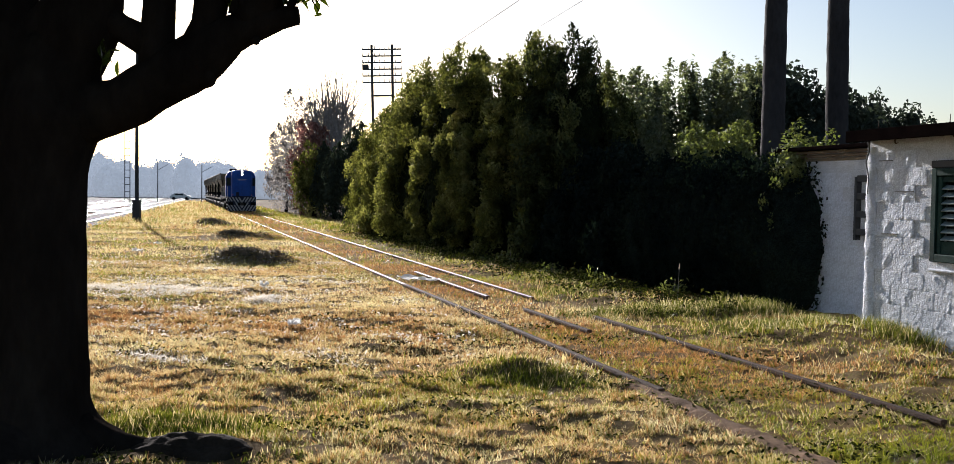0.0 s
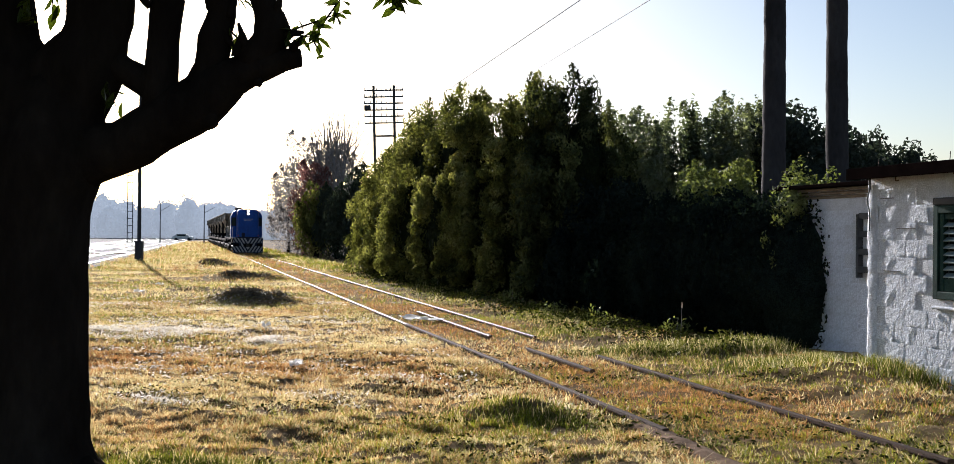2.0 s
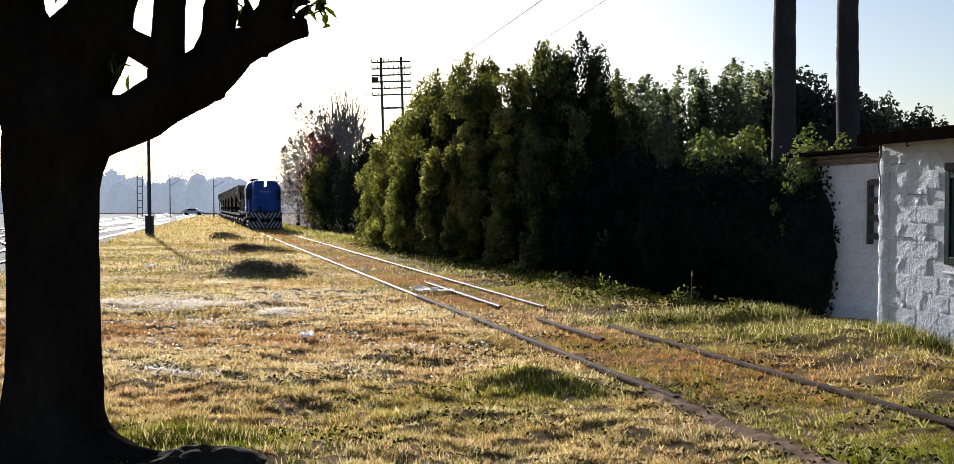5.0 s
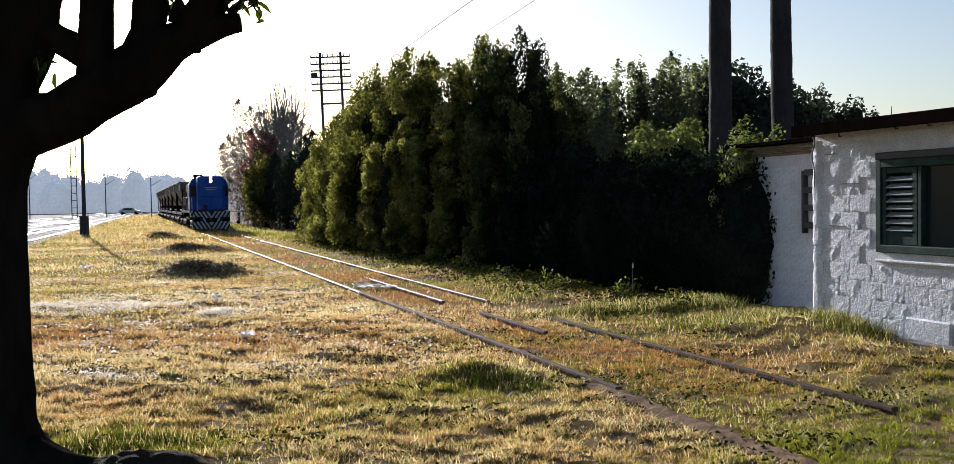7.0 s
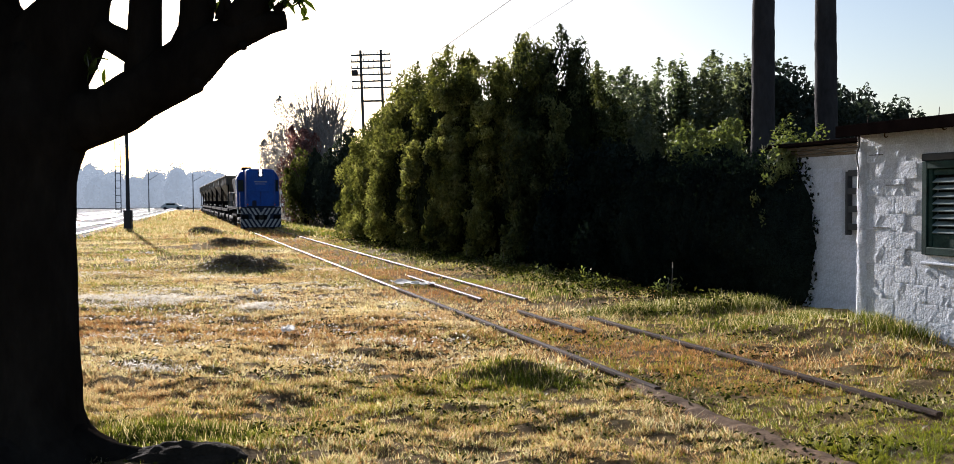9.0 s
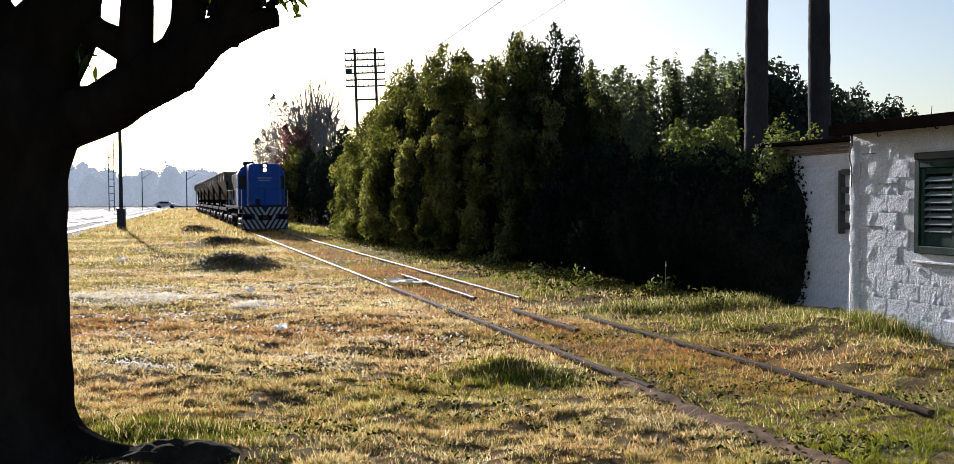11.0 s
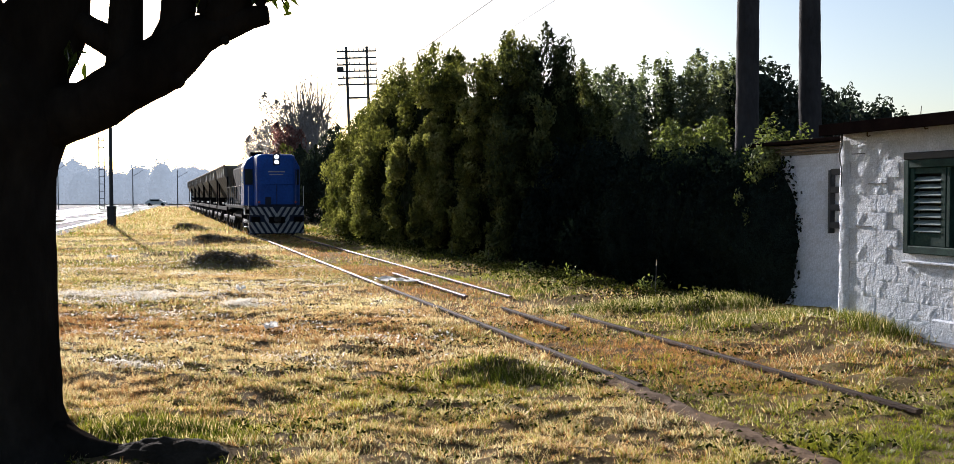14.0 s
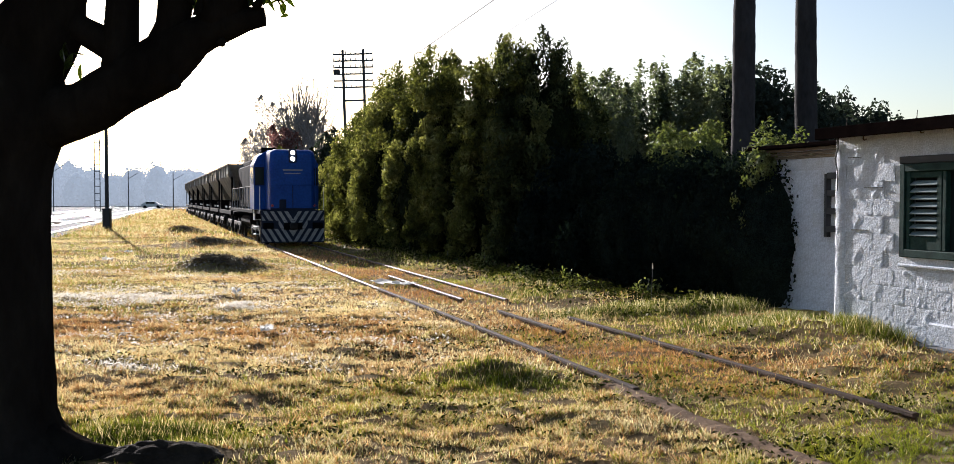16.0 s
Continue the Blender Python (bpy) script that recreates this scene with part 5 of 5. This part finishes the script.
# ---- litter, mounds ----
def crumpled(name, label, x, y, w, d, h, mat, seed):
    bm = bmesh.new()
    bmesh.ops.create_grid(bm, x_segments=12, y_segments=12, size=0.5)
    for v in bm.verts:
        n1 = noise.noise(Vector((v.co.x * 3.1, v.co.y * 3.1, seed)))
        n2 = noise.noise(Vector((v.co.x * 8.0, v.co.y * 8.0, seed + 5)))
        round_off = 1 - 0.35 * (abs(v.co.x) * abs(v.co.y)) * 4
        v.co = Vector((v.co.x * w * round_off * (1 + 0.25 * n2), v.co.y * d * round_off * (1 + 0.25 * n1), 1.0 * h * max(0.0, 0.55 + 0.9 * n1 + 0.5 * n2)))
    me = bpy.data.meshes.new(name)
    bm.to_mesh(me)
    bm.free()
    me.materials.append(mat)
    ob = new(name, me)
    ob.matrix_world = pose(x, y, float(land(x, y)) + 0.035, 0, 0, seed * 50)
    return tagged(ob, label, "litter")


crumpled("plastic_bag", "flattened white plastic bag between the rails", -1.22, 21.2, 0.56, 1.3, 0.085, M_PLASTIC, 1)
for x, y, w, h in ((-2.45, 13.2, 0.24, 0.09), (-10.1, 29.2, 0.34, 0.10), (-3.7, 17.4, 0.25, 0.06), (-4.0, 18.5, 0.2, 0.12), (-6.3, 14.6, 0.3, 0.05), (-5.7, 13.4, 0.25, 0.05), (-10.9, 33.5, 0.3, 0.08)):
    crumpled("litter", "scrap of white litter in the dry grass", x, y, w, w * 0.7, h, M_PLASTIC, x)
for x, y, rx, ry, h in ((-6.0, 25.9, 1.0, 0.55, 0.40), (-9.9, 38.9, 1.2, 0.7, 0.3), (-14.5, 54.0, 1.0, 0.7, 0.3)):
    n = int(1000 * rx)
    # several ragged piles run together
    pile = rng.integers(0, 5, n)
    ox, oy, sz = rng.normal(0, 0.45, 5) * rx, rng.normal(0, 0.35, 5) * ry, rng.uniform(0.35, 0.8, 5)
    a, u = rng.uniform(0, 6.28, n), rng.random(n) ** 0.6 * (1 + 0.3 * rng.normal(size=n))
    px, py = x + ox[pile] + np.cos(a) * rx * u * sz[pile], y + oy[pile] + np.sin(a) * ry * u * sz[pile]
    u = np.abs(u)
    pz = land(px, py) + rng.uniform(0.0, 0.20, n) * np.clip(1 - u / 1.5, 0.05, 1)
    P = np.stack([px, py, pz], -1)
    ob = new("cuttings_heap", quads_mesh("cuttings_heap", leaf_quads(P, np.tile([0, 0, 1.0], (n, 1)), 0.28 if y > 10 else 0.14, 0.03, 0.0), 4, M_DEBRIS if y > 10 else M_DARKSOIL))
    tagged(ob, "dark heap of dead grass cuttings on the ground", "heap", "heaps of cuttings", "stuff")


# low weeds along the foot of the hedge, a dry stalk, a fallen frond
for k in range(16):
    y = 17.2 + k * 1.15 + rng.uniform(-0.3, 0.3)
    c = 8.55 + rng.uniform(-0.15, 0.35) + (0.7 if y < 19 else 0.0)
    x = c - 0.302 * y
    h = rng.uniform(0.18, 0.42)
    z = float(land(x, y))
    weed = thing("weed", "low leafy weed at the foot of the hedge", "plant", "weeds by the hedge")
    part("stem", rodded((x, y, z - 0.03), (x + 0.03, y, z + h), 0.008, 0.004, 6), M_TWIG, weed)
    n = 90
    P = np.array([x, y, z + h * 0.5]) + rng.normal(0, 1, (n, 3)) * np.array([0.16, 0.16, h * 0.28])
    part("foliage", quads_mesh("foliage", leaf_quads(P, np.tile([0, 0, 1.0], (n, 1)), 0.10, 0.045, 0.2), 4, M_LIGHTLEAF if k % 2 else M_HEDGE), None, weed)
stalk = thing("weed_stalk", "tall thin dry weed stalk before the creeper", "plant", m=pose(3.45, 16.6, float(land(3.45, 16.6))))
part("stem", rodded((0, 0, -0.05), (0.02, 0, 0.62), 0.008, 0.004, 6), M_TWIG, stalk)
part("seed_head", rodded((0.02, 0, 0.60), (0.022, 0, 0.70), 0.012, 0.004, 6), M_FLAKE, stalk)
frond = thing("fallen_frond", "dry orange fallen palm frond in the grass", "frond", m=pose(4.35, 14.5, float(land(4.35, 14.5)) + 0.05, 0, -3, 12))
bm = bmesh.new()
tube(bm, [(-0.7, 0, 0, 0.022), (0, 0.03, 0.05, 0.018), (0.7, 0, 0.02, 0.008)], 8, 0.02, 0, 1.0)
part("stem", bm, M_ORANGE, frond)
P = np.stack([rng.uniform(-0.5, 0.7, 110), rng.normal(0, 0.09, 110), rng.uniform(0.0, 0.07, 110)], -1)
part("leaflets", quads_mesh("leaflets", leaf_quads(P, np.tile([0, 0, 1.0], (110, 1)), 0.22, 0.015), 4, M_ORANGE), None, frond)


def far_car(x, y, turn, mat):
    t = thing("parked_car", "pale car parked far off beyond the yard", "car", "", m=pose(x, y, 0, 0, 0, turn))
    bm = bmesh.new()
    prism(bm, [(-2.1, 0.35), (2.1, 0.35), (2.1, 0.8), (1.3, 0.95), (0.75, 1.42), (-1.2, 1.42), (-1.75, 0.95), (-2.1, 0.85)], -0.85, 0.85)
    bmesh.ops.bevel(bm, geom=bm.edges[:], offset=0.06, segments=1, affect="EDGES")
    part("body", bm, mat, t)
    for sy in (-0.86, 0.86):
        part("side_window", boxed(-1.1, 0.65, sy - 0.01, sy + 0.01, 0.98, 1.34, 0.004), M_GLASS, t)
        for sx in (-1.3, 1.3):
            part("wheel", rodded((sx, sy - 0.09, 0.32), (sx, sy + 0.09, 0.32), 0.32, 0.32, 16), M_BLACK, t)


far_car(-61.8, 205.0, 8, M_WHITE)


# ---- grass ----
def blades(x0, x1, y0, y1, per_m2, height, width, keep, slant=0.55):
    n = int((x1 - x0) * (y1 - y0) * per_m2)
    x, y = rng.uniform(x0, x1, n), rng.uniform(y0, y1, n)
    ok = rng.random(n) < keep(x, y)
    # dense only inside a wide cone ahead
    ok &= (np.abs(x) < 0.62 * y + 1.0) | (y < 5.0)
    x, y = x[ok], y[ok]
    n = len(x)
    z = land(x, y) - 0.01
    a = rng.uniform(0, 6.28, n)
    # tufts: height and thickness change from hand to hand
    tuft = 0.8 * patch(x, y, 9.0, 0.7) + 0.6 * patch(x + 0.6 * y, y, 5.1, 2.2) + 0.8 * patch(x - 0.4 * y, y, 17.0, 4.0) + 0.6 * patch(y, x, 27.0, 1.0)
    keep_t = rng.random(n) < np.clip(0.60 + 0.8 * tuft, 0.10, 1)
    x, y, z, a, tuft = x[keep_t], y[keep_t], z[keep_t], a[keep_t], tuft[keep_t]
    n = len(x)
    h = height * rng.uniform(0.4, 1.45, n) * np.clip(0.92 + 0.75 * tuft, 0.25, 2.2)
    lean = rng.normal(0, slant, (n, 2)) * h[:, None]
    w = width * rng.uniform(0.6, 1.4, n)
    dx, dy = np.cos(a) * w / 2, np.sin(a) * w / 2
    co = np.empty((n, 3, 3))
    co[:, 0] = np.stack([x - dx, y - dy, z], -1)
    co[:, 1] = np.stack([x + dx, y + dy, z], -1)
    co[:, 2] = np.stack([x + lean[:, 0], y + lean[:, 1], z + h], -1)
    return co.reshape(-1, 3)


def off_line(x, y):
    """Distance from the middle of the siding, to its right."""
    return (x + 0.302 * y - 5.475) / 1.045


def greenness(x, y):
    o = off_line(x, y)
    g = 0.05 + 0.50 * np.clip((9.6 - y) / 3.0, 0, 1) + 0.30 * np.exp(-((o - 2.6) / 0.9) ** 2) + 0.42 * (o > -0.8) * (o < 0.95) * (y < 11.5) + 0.36 * (o > 0.95) * (y < 15) + 0.22 * (y > 21) + 0.20 * (o > 0.9) * (y >= 15) + 0.36 * patch(x, y, 0.55, 1.0)
    g = g + 0.5 * np.exp(-((x - 0.5) / 1.0) ** 2 - ((y - 9.8) / 0.6) ** 2) + 0.8 * np.exp(-((x + 2.2) / 0.7) ** 2 - ((y - 7.5) / 0.4) ** 2)
    return np.clip(g, 0.03, 0.97)


def russet(x, y):
    o = off_line(x, y)
    return np.clip(0.33 + 0.6 * np.exp(-(o / 0.9) ** 2) * (y > 9) + 0.03 * (o > 1.0) * (y < 16) + 0.35 * patch(x, y, 0.4, 2.5) * (y > 9) + 0.35 * np.exp(-((y - 13.2) / 2.2) ** 2) * (o < -2), 0.02, 0.9)


def bare_bed(x, y):
    o = off_line(x, y)
    d = np.minimum(np.abs(o + 0.865), np.abs(o - 0.865))
    thin = np.where(np.abs(o) < 1.0, 0.6, np.where((o > 1.2) & (y < 40), 0.40 + 0.3 * patch(x, y, 2.2, 4.0), 1.0)) * np.where((d < 0.05) & (y > 8.5), 0.1, 1.0)
    track = np.where((np.abs(o + 0.885) < 0.14) & (y < 9.0), 0.04, 1.0)
    return thin * track * (0.75 + 0.25 * patch(x, y, 1.3, 0.3))


def inside(x, y):
    o = off_line(x, y)
    return (o < 4.05) & (x + 0.302 * y > yard_edge(y) - 0.5 + 0.4 * patch(x, y, 1.1, 0.2)) & (((x + 2.0) / 0.56) ** 2 + ((y - 6.80) / 0.25) ** 2 > 1) & ~((np.hypot(x + 3.15, y - 7.0) < 0.52))


def grass():
    zones = [(-9, 9, -6.0, 5.0, 700, 0.05, 0.016), (-6, 7.2, 5.0, 10.0, 13000, 0.037, 0.0092), (-9, 7.0, 10.0, 16.0, 5600, 0.044, 0.0125), (-14, 6, 16.0, 27.0, 2100, 0.045, 0.017), (-28, 1, 27.0, 48.0, 480, 0.055, 0.030), (-36, -4, 48.0, 90.0, 160, 0.10, 0.05), (-62, -14, 90.0, 180.0, 26, 0.16, 0.10)]
    kinds = [("straw_grass", M_STRAW, "short straw-coloured grass lit from behind", lambda x, y: (1 - greenness(x, y)) * (1 - russet(x, y))),
             ("green_grass", M_GREEN, "short yellow-green grass", greenness),
             ("russet_grass", M_RUSSET, "dead russet grass in patches", lambda x, y: (1 - greenness(x, y)) * russet(x, y))]
    for name, mat, label, share in kinds:
        co = np.concatenate([blades(*z, keep=lambda x, y: share(x, y) * bare_bed(x, y) * inside(x, y)) for z in zones])
        if name != "green_grass":
            # flattened thatch between the standing blades
            co = np.concatenate([co, blades(-7, 7, 5.0, 16.0, 2400, 0.022, 0.011, lambda x, y: share(x, y) * bare_bed(x, y) * inside(x, y), 1.6)])
        ob = new(name, quads_mesh(name, co, 3, mat))
        tagged(ob, label, "grass", kind="stuff")
    # taller tufts: the bank before the creeper, the shed's foot, the trunk's foot
    tall = []
    for x, y, rx, ry, n, h in ((3.0, 15.5, 1.6, 0.5, 3600, 0.14), (1.6, 18.6, 1.0, 1.0, 1200, 0.10), (5.0, 14.2, 0.55, 0.5, 2200, 0.18), (5.6, 13.0, 0.4, 0.8, 2600, 0.18), (-2.2, 7.55, 0.55, 0.3, 2600, 0.10), (4.6, 15.6, 0.9, 0.5, 2600, 0.2), (0.5, 9.8, 0.7, 0.3, 1200, 0.10), (1.6, 21.5, 0.8, 3.0, 1300, 0.13), (-1.4, 33.0, 1.0, 6.0, 1300, 0.2), (4.0, 13.6, 0.9, 0.6, 1500, 0.12), (-1.6, 6.75, 0.4, 0.2, 500, 0.07), (-2.1, 7.08, 0.7, 0.08, 600, 0.08)):
        px, py = x + rng.normal(0, rx * 0.5, n), y + rng.normal(0, ry * 0.5, n)
        ok = inside(px, py)
        px, py = px[ok], py[ok]
        n = len(px)
        pz = land(px, py) - 0.01
        a = rng.uniform(0, 6.28, n)
        hh = h * rng.uniform(0.4, 1.3, n)
        ln = rng.normal(0, 0.4, (n, 2)) * hh[:, None]
        co = np.empty((n, 3, 3))
        co[:, 0] = np.stack([px - np.cos(a) * 0.007, py - np.sin(a) * 0.007, pz], -1)
        co[:, 1] = np.stack([px + np.cos(a) * 0.007, py + np.sin(a) * 0.007, pz], -1)
        co[:, 2] = np.stack([px + ln[:, 0], py + ln[:, 1], pz + hh], -1)
        tall.append(co.reshape(-1, 3))
    tall = np.concatenate(tall).reshape(-1, 9)
    dry = rng.random(len(tall)) < 0.22
    for name, mat, label, co in (("tall_grass", M_LUSH, "taller green tufts along the bank and wall foot", tall[~dry]), ("tall_dry_grass", M_STRAW, "dry stalks among the taller tufts", tall[dry])):
        tagged(new(name, quads_mesh(name, co.reshape(-1, 3), 3, mat)), label, "grass", kind="stuff")
    # small broad-leaved weeds in the foreground and along the bank
    n = 26000
    x, y = rng.uniform(-4, 6, n), rng.uniform(5.2, 16, n)
    ok = (rng.random(n) < np.clip(0.9 * patch(x, y, 1.7, 3.0) + 0.5 * np.clip((8.6 - y) / 2, 0, 1) - 0.12, 0, 1)) & (np.abs(x) < 0.6 * y) & inside(x, y)
    x, y = x[ok], y[ok]
    P = np.stack([x, y, land(x, y) + rng.uniform(0.015, 0.06, len(x))], -1)
    tagged(new("broadleaf_weed", quads_mesh("broadleaf_weed", leaf_quads(P, np.tile([0, 0, 1.0], (len(P), 1)), 0.05, 0.03), 4, M_WEED)), "small dark green broad-leaved weeds in the grass", "weeds", kind="stuff")
    n = 26000
    o, sl = rng.uniform(1.25, 3.4, n), rng.uniform(15.0, 48, n)
    x, y = 5.475 - 0.289 * sl + 0.957 * o, 0.957 * sl + 0.289 * o
    ok = rng.random(n) < np.clip(0.02 + 0.5 * patch(x, y, 2.1, 0.6) + 0.35 * (o - 2.1), 0.02, 1)
    x, y = x[ok], y[ok]
    P = np.stack([x, y, land(x, y) + rng.uniform(0.03, 0.20, len(x))], -1)
    tagged(new("bank_weed", quads_mesh("bank_weed", leaf_quads(P, np.tile([0, 0, 1.0], (len(P), 1)), 0.085, 0.045), 4, M_WEED)), "dark green leafy weeds along the bank", "weeds", kind="stuff")
    # bleached patches of dead grass
    pale = []
    for cx, cy, rx, ry, n in ((-5.9, 17.9, 1.5, 0.9, 8200), (-3.4, 16.5, 0.55, 0.35, 2400), (-3.5, 10.5, 0.55, 0.22, 800), (-5.0, 13.25, 0.3, 0.15, 330), (-1.75, 11.0, 0.6, 0.25, 130), (-2.3, 12.6, 0.9, 0.4, 160), (-4.4, 15.0, 1.2, 0.5, 420), (-7.2, 15.2, 0.9, 0.35, 1200), (-9.5, 24.0, 1.6, 0.7, 1400)):
        px, py = cx + rng.normal(0, rx * 0.55, n), cy + rng.normal(0, ry * 0.55, n)
        keep = rng.random(n) < np.clip(0.55 + 0.7 * patch(px, py, 3.1, 0.8), 0.08, 1)
        px, py = px[keep], py[keep]
        pale.append(np.stack([px, py, land(px, py) + rng.uniform(0.02, 0.08, len(px))], -1))
    P = np.concatenate(pale)
    tagged(new("bleached_grass", quads_mesh("bleached_grass", leaf_quads(P, turns(len(P)), 0.065, 0.010), 4, M_FLAKE)), "bleached white dead grass in patches", "grass", kind="stuff")
    # pale dry leaves and flakes strewn in loose drifts
    n = 60000
    x, y = rng.uniform(-13, 0, n), rng.uniform(10.5, 27, n)
    ok = (rng.random(n) < np.clip(-0.2 + 0.6 * patch(x, y, 0.9, 5.0) + 0.6 * patch(x, y, 2.6, 1.0), 0.02, 1)) & (off_line(x, y) < -1.2) & (np.abs(x) < 0.6 * y)
    x, y = x[ok], y[ok]
    P = np.stack([x, y, land(x, y) + rng.uniform(0.03, 0.075, len(x))], -1)
    tagged(new("dry_flakes", quads_mesh("dry_flakes", leaf_quads(P, np.tile([0, 0, 1.0], (len(P), 1)), 0.05, 0.03), 4, M_FLAKE)), "pale dry leaves strewn on the grass", "leaves", kind="stuff")


grass()

# ---- whitewashed blocks of the shed's front and of the wing ----
COURSE = 0.232
BLOCKS = [block_mesh(k, 0.40, COURSE) for k in range(24)]


def lay_blocks(parent, x0, x1, z1, hole=None):
    for r in range(int(z1 / COURSE)):
        z = COURSE * (r + 0.5)
        x = x0 + (0.2 if r % 2 else 0.0)
        while x < x1 - 0.2:
            cx = x + 0.2
            if not (hole and hole[0] - 0.18 < cx < hole[1] + 0.18 and hole[2] - 0.12 < z < hole[3] + 0.16):
                ob = new("block", BLOCKS[int(rng.integers(24))])
                ob.parent = parent
                ob.matrix_local = pose(cx, -0.006 + rng.normal(0, 0.0008), z, rng.normal(0, 0.15), 0, rng.normal(0, 0.2))
            x += 0.4


lay_blocks(shed, 0.12, 5.9, 2.62, (WX0, WX1, WZ0, WZ1))
lay_blocks(wing, -3.4, -0.1, 2.5, (-1.6, -0.9, 1.2, 2.3))


def motions():
    walk(loco, [(t, TR @ pose(0, s, RAIL_Z)) for t, s in ALONG])
    for ob, back in wagons:
        walk(ob, [(t, TR @ pose(0, s + back, RAIL_Z)) for t, s in ALONG])
    # wheels roll with the way covered
    times = np.arange(0, 97) / 6.0
    way = np.interp(times, [t for t, s in ALONG], [s for t, s in ALONG])
    for ob, y, r in wheelsets:
        walk(ob, [(float(t), pose(0, y, r, math.degrees((way[0] - w) / r), 0, 0)) for t, w in zip(times, way)])


motions()
